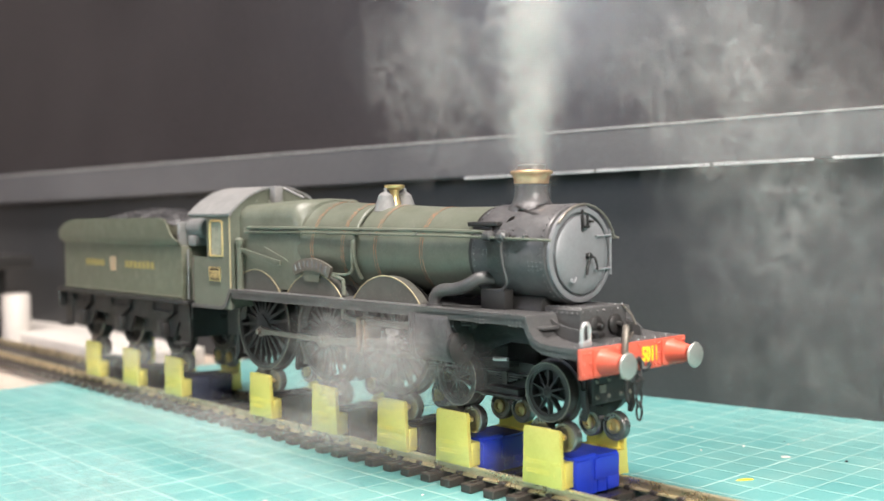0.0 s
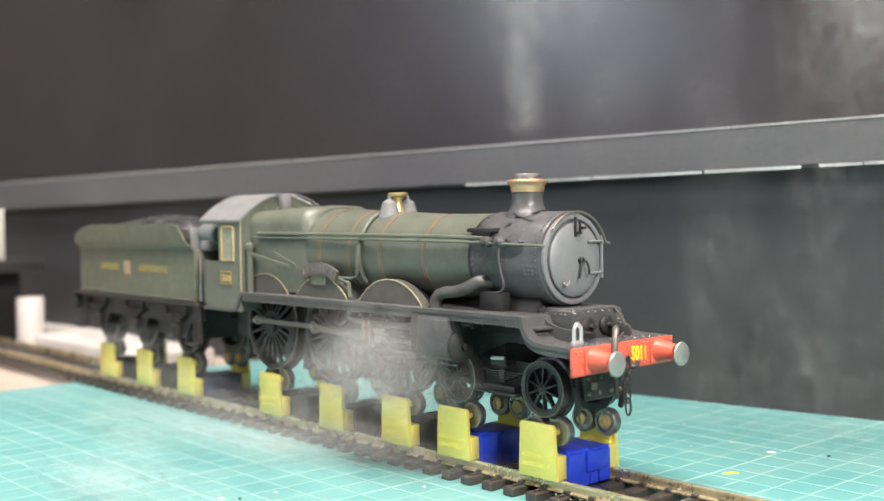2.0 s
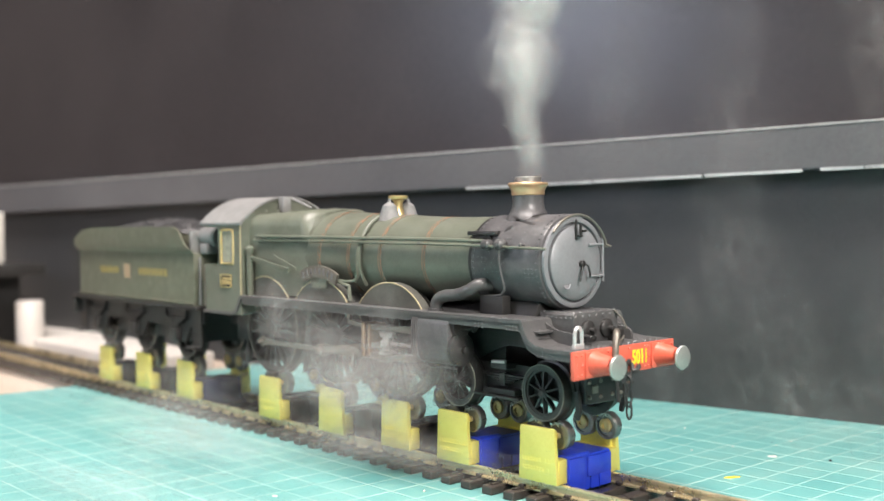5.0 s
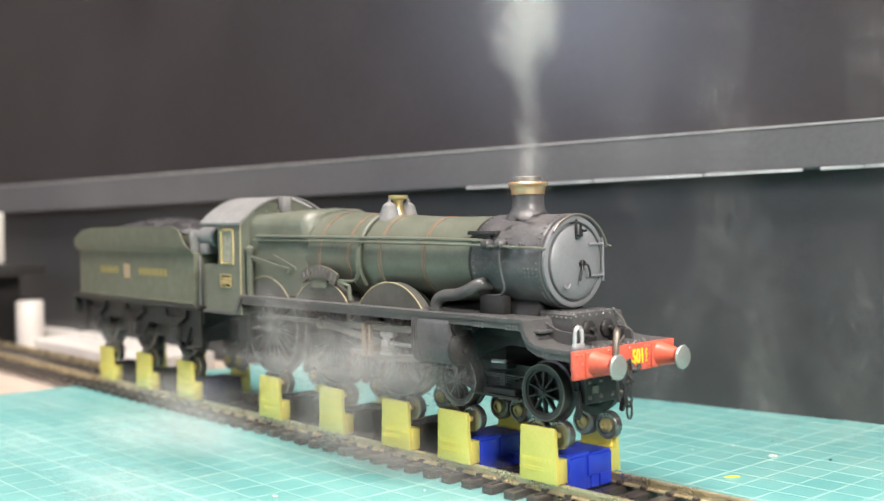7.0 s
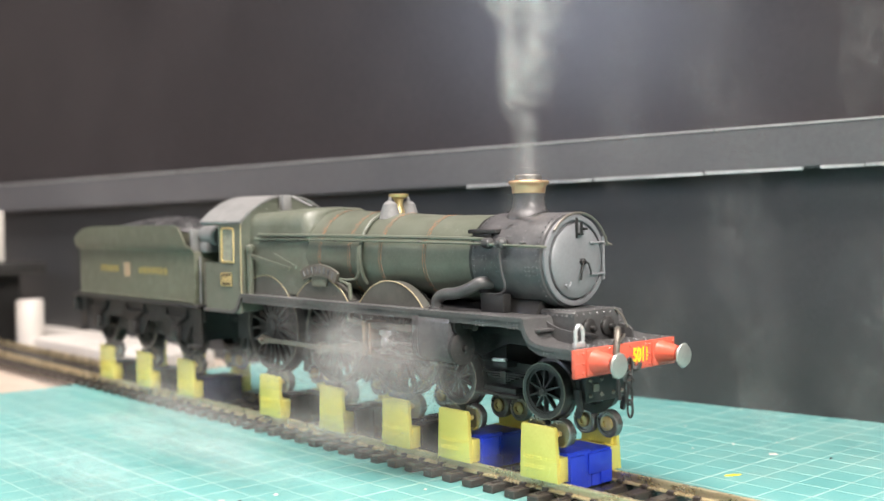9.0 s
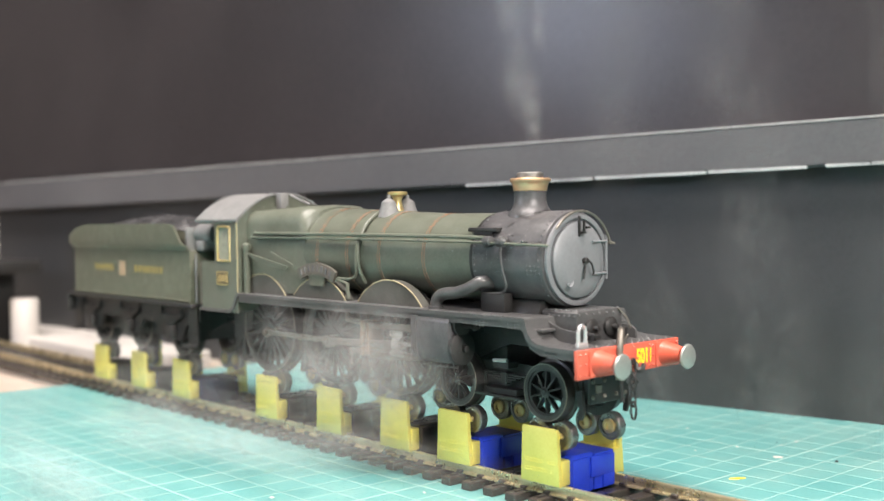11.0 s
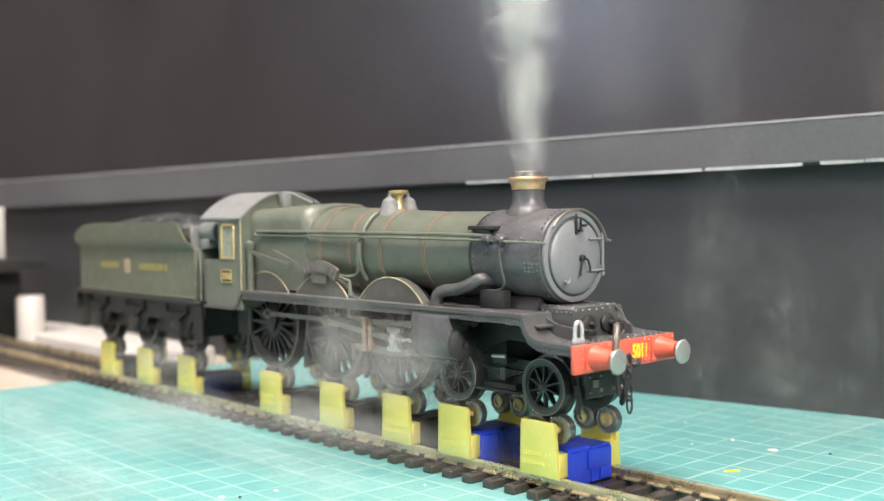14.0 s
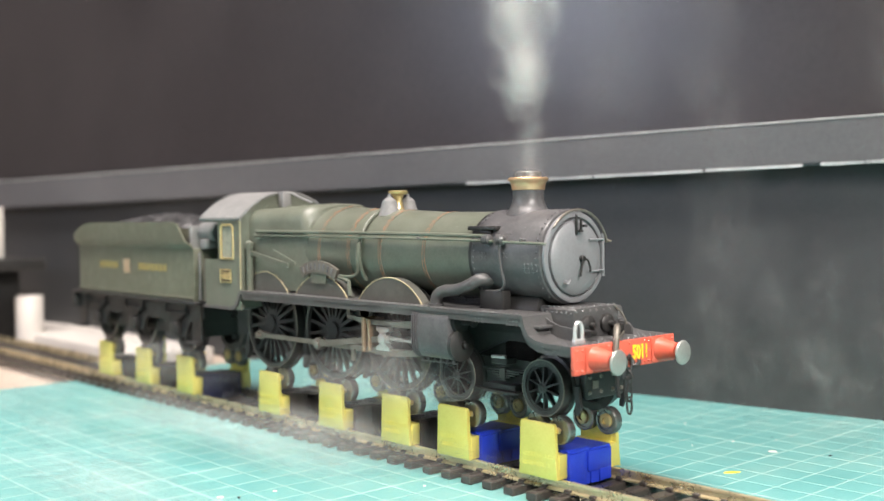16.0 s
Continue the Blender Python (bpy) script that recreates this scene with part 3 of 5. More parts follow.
def build_loco():
    lo = thing("locomotive", (-60, 0, WHEEL_LOW), "weathered green model steam locomotive with a black smokebox", "model locomotive")
    # boiler barrel and cladding bands
    n = 64

    def barrel_r(x):
        return 10.55 if x > -40 else 10.55 + (x + 40) / (-88 + 40) * 2.0
    bm = B()
    lathe(bm, [(barrel_r(x), x) for x in (-21.5, -30, -40, -55, -70, -89)], (0, 0, BZ), "X", n)
    boiler = part("boiler", bm, GREEN, lo, "weathered green boiler barrel")
    for x, m in ((-39.3, ORANGE), (-55.9, ORANGE), (-68.6, ORANGE), (-81.2, ORANGE), (-22.3, FRAME_BLACK)):
        r = barrel_r(x)
        bm = B()
        lathe(bm, [(r - 0.2, x - 0.62), (r + 0.10, x - 0.62), (r + 0.10, x + 0.62), (r - 0.2, x + 0.62)], (0, 0, BZ), "X", n, closed=False)
        part("boiler_band", bm, GREEN if m is ORANGE else FRAME_BLACK, boiler)
        if m is ORANGE:
            for o in (-0.42, 0.42):
                bm = B()
                lathe(bm, [(r, x + o - 0.06), (r + 0.13, x + o - 0.06), (r + 0.13, x + o + 0.06), (r, x + o + 0.06)], (0, 0, BZ), "X", n, closed=False)
                part("lining", bm, ORANGE, boiler, "thin orange lining")
    # square-shouldered firebox
    bm = B()
    rings = []
    for x, hw, top, cr in ((-86.5, 12.3, 65.9, 9.5), (-88.5, 12.7, 66.2, 6.0), (-90, 12.8, 66.4, 5.0), (-116.5, 13.2, 65.3, 4.2)):
        prof = [(-hw, 42.0), (-hw, top - cr)] + [(-hw + cr - cr * math.cos(radians(a)), top - cr + cr * math.sin(radians(a))) for a in range(15, 90, 15)] + [(-hw + cr, top), (0, top + 0.35)]
        prof = prof + [(-y, z) for y, z in prof[-2::-1]]
        rings.append([bm.verts.new((x, y, z)) for y, z in prof])
    for a, b in zip(rings, rings[1:]):
        for i in range(len(a) - 1):
            bm.faces.new((a[i], a[i + 1], b[i + 1], b[i]))
    bm.faces.new(rings[0])
    bm.faces.new(rings[-1])
    fb = part("firebox", bm, GREEN, lo, "green firebox with square rounded shoulders", smooth=50)
    bm = B()
    for k in range(4):
        for yy in (-9.0, -5, 5):
            rivet(bm, (-93 - 6.5 * k, yy, 66.15 - 0.03 * k), (0, 0, 1), 0.35, 0.3)
        rivet(bm, (-93 - 6.5 * k, -12.95, 58.2), (0, -1, 0), 0.32, 0.3)
    part("washout_plugs", bm, GREEN, fb)
    # smokebox
    bm = B()
    lathe(bm, [(10.0, -21.8), (10.85, -21.8), (10.9, -21.4), (10.9, -0.3), (10.75, 0.0), (9.9, 0.35)], (0, 0, BZ), "X", n)
    sb = part("smokebox", bm, SMOKEBOX, lo, "sooty black smokebox with rivets")
    bm = B()
    for x, step in ((-21.0, 7.5), (-0.9, 7.5)):
        a = -60
        while a < 240:
            n3 = Vector((0, math.cos(radians(a)), math.sin(radians(a))))
            rivet(bm, Vector((x, 0, BZ)) + n3 * 10.9, n3, 0.22, 0.18)
            a += step
    for a0 in (187, 192, 197):
        for x in (-4.5, -3.3, -2.1):
            n3 = Vector((0, math.cos(radians(a0)), math.sin(radians(a0))))
            rivet(bm, Vector((x, 0, BZ)) + n3 * 10.9, n3, 0.2, 0.15)
    for a0 in (150, 175, 180):
        for x in (-18, -16.9, -11, -9.9):
            n3 = Vector((0, math.cos(radians(a0)), math.sin(radians(a0))))
            rivet(bm, Vector((x, 0, BZ)) + n3 * 10.9, n3, 0.17, 0.13)
    part("rivets", bm, SMOKEBOX, sb, smooth=0)
    bm = B()
    lathe(bm, [(10.1, 0.2), (10.35, 0.45), (10.3, 1.05), (9.9, 1.25), (9.15, 1.2), (9.0, 0.4)], (0, 0, BZ), "X", n)
    part("front_ring", bm, DOOR_GREY, sb, "grey smokebox front ring")
    bm = B()
    lathe(bm, [(8.45, 0.4), (8.45, 1.35), (8.1, 1.7), (6.2, 2.15), (3.5, 2.5), (0.02, 2.62)], (0, 0, BZ - 0.1), "X", n)
    dr = part("smokebox_door", bm, DOOR_GREY, lo, "grey dished smokebox door")
    bm = B()
    for z in (57.2, 50.0):
        tube(bm, [(1.9, 8.9, z), (2.35, 6.6, z), (2.75, 3.0, z)], 0.28)
    tube(bm, [(1.45, 9.2, 48.6), (1.45, 9.2, 58.6)], 0.4)
    part("hinge_strap", bm, DOOR_GREY, dr)
    bm = B()
    lathe(bm, [(0.75, 2.4), (0.75, 3.4), (0.5, 3.6)], (0, 0.3, 53.0), "X", 16)
    tube(bm, [(3.3, 0.3, 53.0), (3.5, -0.6, 50.8), (3.4, -0.9, 49.0)], 0.24)
    tube(bm, [(3.8, 0.3, 53.0), (4.0, 1.1, 52.6), (3.9, 1.9, 51.0), (3.8, 2.1, 50.0)], 0.24)
    part("door_dart", bm, FRAME_BLACK, dr, "black twin door handles")
    bm = B()
    box(bm, 2.2, 3.3, -0.9, 0.4, 59.0, 59.5, 0.1)
    box(bm, 2.9, 3.2, -0.5, 0.2, 59.2, 62.0, 0.1)
    tube(bm, [(3.0, 0.6, 60.4), (3.0, 1.8, 60.4)], 0.3)
    box(bm, 2.2, 2.6, -1.3, -0.7, 58.4, 63.0, 0.12)
    part("lamp_iron", bm, FRAME_BLACK, dr, "black lamp iron")
    bm = B()
    tube(bm, [(2.1, -4.7, 48.0), (3.0, -4.7, 48.0)], 0.32)
    tube(bm, curve_pts([(2.9, -5.6, 48.0), (3.1, -4.9, 47.5), (3.1, -4.2, 48.0), (3.0, -3.9, 48.7)]), 0.18)
    part("door_knob", bm, DOOR_GREY, dr)
    # chimney
    cx = -13.3
    bm = B()
    lathe(bm, [(5.6, 62.6), (5.4, 63.4), (4.6, 64.4), (3.95, 65.6), (3.7, 67.0), (3.75, 69.2), (3.0, 69.6)], (cx, 0, 0), "Z", 40, closed=False)
    ch = part("chimney", bm, SMOKEBOX, lo, "black chimney with a copper cap")
    bm = B()
    lathe(bm, [(3.6, 68.7), (3.95, 68.9), (4.0, 69.9), (4.25, 70.6), (4.75, 71.1), (4.8, 71.5), (4.5, 71.8), (3.3, 71.8), (3.2, 70.4)], (cx, 0, 0), "Z", 40, closed=False)
    part("chimney_cap", bm, COPPER, ch, "dull copper cap")
    bm = B()
    lathe(bm, [(3.1, 71.2), (3.1, 72.9), (2.7, 73.2), (2.4, 73.2), (2.3, 69.0)], (cx, 0, 0), "Z", 32, closed=False)
    part("chimney_liner", bm, STEEL, ch, "bright steel liner tube")
    # safety valve bonnet with clack covers
    vx = -61.5
    bm = B()
    lathe(bm, [(1.7, 64.5), (1.4, 65.6), (1.15, 66.6), (1.15, 67.8), (1.5, 68.5), (2.5, 68.9), (2.65, 69.3), (2.65, 69.6), (2.2, 69.8), (1.5, 69.4), (0.1, 69.3)], (vx, 0, 0), "Z", 32)
    sv = part("safety_valve", bm, BRASS, lo, "brass safety valve bonnet")
    for s in (-1, 1):
        bm = B()
        lathe(bm, [(3.1, 63.0), (2.7, 64.4), (2.2, 65.8), (1.9, 67.0), (1.2, 67.6), (0.5, 68.0), (0.45, 68.9), (0.05, 69.0)], (vx + 0.2, s * 3.2, 0), "Z", 20)
        part("clack_cover", bm, ROOF_GREY, sv, "grey top-feed cover")
        bm = tube(B(), [(vx - 1.6, s * 12.45 * math.cos(radians(a)), BZ + 12.0 * math.sin(radians(a))) for a in range(75, -40, -8)], 0.55)
        part("feed_pipe", bm, GREEN, boiler, "green feed pipe round the boiler")
    # beads of water and specks of dust on the damp paint
    rng = random.Random(77)
    bm = B()
    for _ in range(150):
        x = rng.uniform(-112, -2)
        a = radians(rng.gauss(118, 34))
        r = (10.9 if x > -21.6 else barrel_r(max(x, -86))) + 0.02
        if x < -88 and not 80 < math.degrees(a) < 100:
            continue
        n3 = Vector((0, math.cos(a), math.sin(a)))
        rivet(bm, Vector((x, 0, BZ)) + n3 * r, n3, rng.uniform(0.05, 0.11), rng.uniform(0.04, 0.08))
    for _ in range(150):
        rivet(bm, (rng.uniform(-112, 0), rng.choice((-1, -1, 1)) * rng.uniform(13.6, 16.9), 41.3), (0, 0, 1), rng.uniform(0.06, 0.16), rng.uniform(0.05, 0.13))
    for _ in range(40):
        rivet(bm, (rng.uniform(7.5, 15.2), rng.uniform(-16.8, 16.8), 35.6), (0, 0, 1), rng.uniform(0.08, 0.2), rng.uniform(0.06, 0.18))
    tagged(part("water_beads", bm, ROOF_GREY, lo, smooth=60), "fine bright beads of water and dust", kind="stuff")
    # handrails
    for s in (-1, 1):
        bm = tube(B(), [(-112, s * 13.9, 57.6), (-88, s * 13.3, 57.6), (-60, s * 12.6, 57.5), (-22, s * 11.8, 57.2), (0.5, s * 11.3, 56.7), (1.8, s * 10.4, 56.6)], 0.32, 8)
        part("handrail", bm, DULL_STEEL if s > 0 else GREEN, lo, "thin handrail along the boiler")
        bm = B()
        for x, y in ((-107, 13.7), (-90, 13.3), (-73, 12.9), (-56, 12.5), (-39, 12.15), (-5, 11.4)):
            tube(bm, [(x, s * (y - 2.6), 57.2), (x, s * (y + 0.2), 57.55)], 0.26, 8)
            bmesh.ops.create_icosphere(bm, subdivisions=1, radius=0.5, matrix=Matrix.Translation((x, s * y, 57.5)))
        part("handrail_knobs", bm, BLACK, lo)
    bm = tube(B(), [(2.0, 10.6 * math.sin(radians(a)), BZ + 10.75 * math.cos(radians(a))) for a in range(-50, 72, 6)] + [(2.6, 10.9, 56.6)], 0.3, 8)
    part("front_handrail", bm, DULL_STEEL, lo, "curved handrail over the smokebox front")
    bm = tube(B(), curve_pts([(-110, -13.8, 58.8), (-80, -13.0, 58.7), (-40, -11.9, 58.5), (-17, -11.3, 58.2)]), 0.5, 8)
    part("ejector_pipe", bm, GREEN, lo, "green ejector pipe")
    # fittings on the smokebox side
    bm = box(B(), -23.6, -14.2, -10.3, -7.6, 59.5, 60.5, 0.25)
    box(bm, -22.0, -16.0, -10.0, -7.0, 58.4, 59.6, 0.2)
    part("lubricator_cover", bm, FRAME_BLACK, lo, "black cover on the smokebox side")
    bm = B()
    lathe(bm, [(0.4, -1.6), (1.2, -1.3), (1.2, 0.6), (0.6, 1.0)], (-15.6, -11.2, 57.4), "X", 16)
    lathe(bm, [(0.4, -1.2), (1.3, -0.8), (1.3, 0.8), (0.5, 1.4)], (-11.6, -11.2, 57.4), "X", 16)
    tube(bm, [(-16, -10, 57.4), (-16, -12.4, 57.4)], 0.5)
    tube(bm, [(-12, -10, 57.4), (-12, -12.6, 57.4)], 0.55)
    part("valve_fitting", bm, BLACK, lo)
    bm = tube(B(), curve_pts([(-11.5, -11.6, 57.0), (-11.5, -11.8, 54), (-11.0, -11.6, 50.5), (-10.5, -11.2, 47.8), (-11.4, -10.9, 46.2), (-13.5, -10.6, 45.6), (-17, -10.4, 45.4)]), 0.3, 8)
    part("drain_pipe", bm, BLACK, lo)
    for s in (-1, 1):
        bm = tube(B(), curve_pts([(-17.2, s * 8.6, 47.9), (-18.6, s * 11.4, 48.0), (-21, s * 12.6, 46.6), (-25, s * 12.9, 45.4), (-29, s * 12.9, 45.0), (-31.6, s * 12.9, 43.6), (-32.2, s * 12.9, 40.6)]), 1.45, 16)
        lathe(bm, [(1.9, 40.9), (1.9, 41.9)], (-32.2, s * 12.9, 0), "Z", 18)
        part("steam_pipe", bm, BLACK, lo, "thick curved black steam pipe")
    # saddle, footplate and front end
    bm = slab(B(), [(-8.6, 36), (8.6, 36), (8.2, 41), (7.4, 43.6), (4, 46), (-4, 46), (-7.4, 43.6), (-8.2, 41)], "X", -20.5, -3.5, 0.2)
    box(bm, -19, -11.5, -10.8, -8, 41.2, 45.6, 0.2)
    part("saddle", bm, FRAME_BLACK, lo)
    top = [(-114.5, 41.3), (0.2, 41.3), (0.6, 41.0), (0.9, 40.0), (1.4, 38.5), (2.5, 37.0), (4.3, 36.1), (7.5, 35.7), (15.0, 35.6)]
    low = [(x + dx, z - 0.9) for (x, z), dx in zip(top, (0, 0, -0.5, -0.7, -0.8, -0.7, -0.3, 0, 0))]
    rear = [(-114.5, 40.4), (-115.5, 39.6), (-117, 36.6), (-119.5, 35.2), (-137, 35.2), (-137, 36.1), (-120, 36.2), (-118, 37.2), (-116.3, 40.4), (-115.2, 41.3)]
    fp = part("running_plate", slab(B(), top + low[::-1] + rear[1:], "Y", -17.0, 17.0), BLACK, lo, "black footplate with riveted edges", smooth=25)
    for s in (-1, 1):
        val = top[:2] + top[2:] + [(15.0, 33.6), (8.0, 33.6), (4.5, 34.1), (2.0, 35.2), (0.6, 37.0), (-0.2, 38.9), (-1.2, 39.2), (-114.5, 39.0)]
        part("valance", slab(B(), [(x, z - 0.25) for x, z in val], "Y", min(s * 16.2, s * 16.75), max(s * 16.2, s * 16.75)), BLACK, fp, smooth=0)
    bm = B()
    x = -113.0
    while x < 0:
        for y in (-16.5, 16.5):
            rivet(bm, (x, y, 41.3), (0, 0, 1), 0.2, 0.16)
        x += 1.75
    for x in (-14, -12.9, -11.8, -4, -3, -2, -1):
        for z in (39.8, 38.9):
            rivet(bm, (x - 0.3, -16.75, z), (0, -1, 0), 0.17, 0.12)
    for x in (6.5, 7.5, 8.5, 9.5):
        for z in (34.9, 34.2):
            rivet(bm, (x, -16.75, z), (0, -1, 0), 0.17, 0.12)
    for x in (7, 9, 11, 13, 14.4):
        for y in range(-16, 17, 2):
            if abs(y) > 9 or x > 9:
                rivet(bm, (x, y, 35.6), (0, 0, 1), 0.2, 0.16)
    part("rivets", bm, RIVET, fp, smooth=0)
    # step plate beside the inside cylinders
    bm = slab(B(), [(-7.6, 35.4), (7.6, 35.4), (7.6, 42.0), (7.0, 42.5), (-7.0, 42.5), (-7.6, 42.0)], "X", -3, 7.2, 0.25)
    cb = part("cylinder_cover", bm, BLACK, lo, "riveted black box over the inside cylinders", smooth=25)
    bm = B()
    for k in range(7):
        rivet(bm, (7.2, -6.9 + k * 2.3, 41.7), (1, 0, 0), 0.24, 0.2)
        rivet(bm, (6.5, -6.9 + k * 2.3, 42.5), (0, 0, 1), 0.24, 0.2)
        rivet(bm, (-2.0 + k * 1.4, -7.6, 41.4), (0, -1, 0), 0.22, 0.18)
        rivet(bm, (-2.0 + k * 1.4, -7.0, 42.5), (0, 0, 1), 0.22, 0.18)
    part("rivets", bm, RIVET, cb, smooth=0)
    bm = B()
    for y in (-3.2, 3.2):
        lathe(bm, [(2.1, 7.0), (2.1, 7.9), (1.6, 8.3), (0.6, 8.4), (0.6, 9.6), (0.3, 9.7)], (0, y, 38.6), "X", 24)
    tube(bm, [(8.0, -5.6, 37.4), (11.4, -5.6, 37.2), (11.4, -7.5, 37.2)], 0.6)
    box(bm, 7.2, 9.8, 3.8, 6.6, 35.6, 38.4, 0.3)
    part("cylinder_end", bm, FRAME_BLACK, cb, "black cylinder end covers")
    for s in (-1, 1):
        bm = slab(B(), [(-3.0, 41.2), (-0.5, 41.0), (2.0, 39.6), (4.5, 38.7), (8.5, 38.4), (9.6, 37.6), (9.9, 35.6), (-3, 35.6)], "Y", min(s * 9.2, s * 9.8), max(s * 9.2, s * 9.8), 0.1)
        box(bm, -3.2, 3.2, min(s * 9.5, s * 14.2), max(s * 9.5, s * 14.2), 38.2, 38.8, 0.15)
        part("frame_plate", bm, BLACK, lo, smooth=0)
    # bufferbeam
    bm = box(B(), 14.6, 15.6, -17.1, 17.1, 29.6, 35.6, 0.12)
    bb = part("buffer_beam", bm, RED, lo, "red riveted buffer beam with yellow number")
    bm = B()
    for s in (-1, 1):
        for z in (30.5, 32.6, 34.7):
            for y in (16.3, 14.6, 7.7):
                rivet(bm, (15.6, s * y, z), (1, 0, 0), 0.27, 0.24)
    for y in (-6, -4.3, 0.9, 6.4):
        for z in (34.9, 30.4):
            rivet(bm, (15.6, y, z), (1, 0, 0), 0.25, 0.22)
    for z in (31.2, 32, 32.8, 33.6, 34.3):
        rivet(bm, (15.6, 6.9, z), (1, 0, 0), 0.2, 0.2)
    part("rivets", bm, RED, bb, smooth=0)
    for s in (-1, 1):
        y = 11.4 if s > 0 else -10.9
        bm = box(B(), 15.55, 16.1, y - 2.9, y + 2.9, 29.9, 35.3, 0.15)
        lathe(bm, [(2.7, 16.0), (2.45, 16.8), (1.75, 20.4), (1.75, 20.8), (1.2, 20.9)], (0, y, 32.7), "X", 28)
        bu = part("buffer", bm, RED, lo, "red tapered buffer housing")
        bm = B()
        lathe(bm, [(0.9, 20.3), (0.9, 21.7), (2.55, 21.8), (2.7, 22.1), (2.5, 22.4), (1.3, 22.6), (0.03, 22.7)], (0, y, 32.4), "X", 32)
        part("buffer_head", bm, painted("dull_white_metal", (0.30, 0.31, 0.29), (0.44, 0.45, 0.42), (0.3, 0.45), metal=0.6), bu, "dull silver buffer head")
    # number on the beam
    cu = bpy.data.curves.new("running_number", "FONT")
    cu.body, cu.size, cu.align_x, cu.align_y = "5011", 0.0043, "CENTER", "CENTER"
    cu.extrude, cu.offset = 0.00006, 0.00014
    no = new("running_number", cu)
    no.parent = lo
    no.matrix_local = Matrix.Translation((Vector((15.68, 4.7, 32.6)) - ORG["locomotive"]) * MM) @ Euler((math.pi / 2, 0, math.pi / 2)).to_matrix().to_4x4() @ Matrix.Diagonal((0.66, 1, 1, 1))
    cu.materials.append(YELLOW)
    tagged(no, "yellow painted number")
    # coupling hook, chain, hoses, lamp brackets
    bm = tube(B(), curve_pts([(15.6, 0.6, 31.6), (16.8, 0.2, 31.4), (17.6, -0.2, 30.3), (18.3, 0.4, 30.6), (18.4, 0.9, 31.6)]), [0.55] * 30 + [0.4] * 3, 8)
    part("coupling_hook", bm, FRAME_BLACK, lo, "black coupling hook")
    ch3 = []
    for k, z in enumerate((30.0, 26.9, 23.6, 20.9)):
        bm = B()
        h = 1.9 if k != 1 else 1.5
        ring = [(0.55 * math.cos(a) * (1 if k % 2 else 0.3), 0.6 * math.cos(a) * (0.3 if k % 2 else 1), h * math.sin(a)) for a in [2 * math.pi * i / 16 for i in range(17)]]
        tube(bm, ring, 0.26, 6, caps=False)
        if k == 1:
            tube(bm, [(0, -1.3, 0), (0, 1.3, 0)], 0.36, 8)
        ch3.append(part("chain_link", bm, FRAME_BLACK, lo, "black screw coupling link", at=(17.6, -1.7, z + 0.9)))
    bm = tube(B(), curve_pts([(16.2, -4.6, 30.0), (16.3, -4.6, 33.5), (16.2, -4.2, 36.6), (15.6, -3.2, 38.4), (14.6, -2.0, 38.6), (13.8, -1.2, 37.6), (13.6, -1.0, 35.8)]), 0.75, 10)
    part("vacuum_hose", bm, DULL_STEEL, lo, "grey vacuum brake hose")
    bm = tube(B(), [(15.0, -2.6, 30), (15.2, -2.6, 25.0), (15.5, -2.6, 23.4)], 0.45, 8)
    part("steam_hose", bm, FRAME_BLACK, lo)
    for y in (-13.0,):
        bm = tube(B(), [(13.2, y + 1.15 * math.cos(a), 38.6 + 1.7 * math.sin(a)) for a in [math.pi * i / 10 for i in range(11)]], 0.42, 8)
        for o in (-1.15, 1.15):
            tube(bm, [(13.2, y + o, 35.6), (13.2, y + o, 38.7)], 0.42, 8)
        box(bm, 12.6, 13.7, y - 1.6, y + 1.6, 35.6, 36.8, 0.25)
        part("lamp_bracket", bm, SILVER, lo, "bare white-metal lamp bracket")
    bm = tube(B(), curve_pts([(9.8, 5.4, 36.0), (12.0, 3.6, 37.0), (13.6, 1.0, 36.6), (14.6, -1.4, 36.2)]), 0.25, 6)
    tube(bm, curve_pts([(7.4, 6.0, 42.4), (8.6, 7.4, 40.4), (9.4, 8.0, 38.0)]), 0.2, 6)
    part("pipe_run", bm, DULL_STEEL, lo)
    # splashers, nameplate
    for i, cxs in enumerate((-49.4, -79.2, -107.2)):
        for s in (-1, 1):
            r = 16.0 if i == 0 else 15.6
            cz = 31.4
            a = math.degrees(math.asin((41.2 - cz) / r))
            y0, y1 = sorted((s * 10.6, s * 13.4))
            sp = part("splasher", slab(B(), arc(cxs, cz, r, a, 180 - a, 24), "Y", y0, y1), SPLASHER, lo, "green wheel splasher with brass beading")
            ring = arc(cxs, cz, r + 0.02, a, 180 - a, 24)
            part("beading", tube(B(), [(x, s * 13.35, z) for x, z in ring], 0.19, 6), CREAM, sp, "worn brass beading")
    out = arc(-79.4, 31.4, 19.6, 62, 116, 16) + arc(-79.4, 31.4, 16.4, 116, 62, 16)
    npz = part("nameplate", slab(B(), out, "Y", -14.3, -13.5, 0.12), DULL_STEEL, lo, "curved dull metal nameplate with illegible lettering")
    bm = B()
    for k in range(8):
        a = radians(68 + k * 6.2)
        c = Vector((-79.4 + 18.1 * math.cos(a), 0, 31.4 + 18.1 * math.sin(a)))
        vs = bmesh.ops.create_cube(bm, size=1.0)["verts"]
        m = Matrix.Translation((c.x, -14.35, c.z)) @ Matrix.Rotation(-(a - math.pi / 2), 4, "Y") @ Matrix.Diagonal((0.75, 0.3, 1.7, 1))
        bmesh.ops.transform(bm, matrix=m, verts=vs)
    part("raised_marking", bm, RIVET, npz, "raised metal marks", smooth=0)
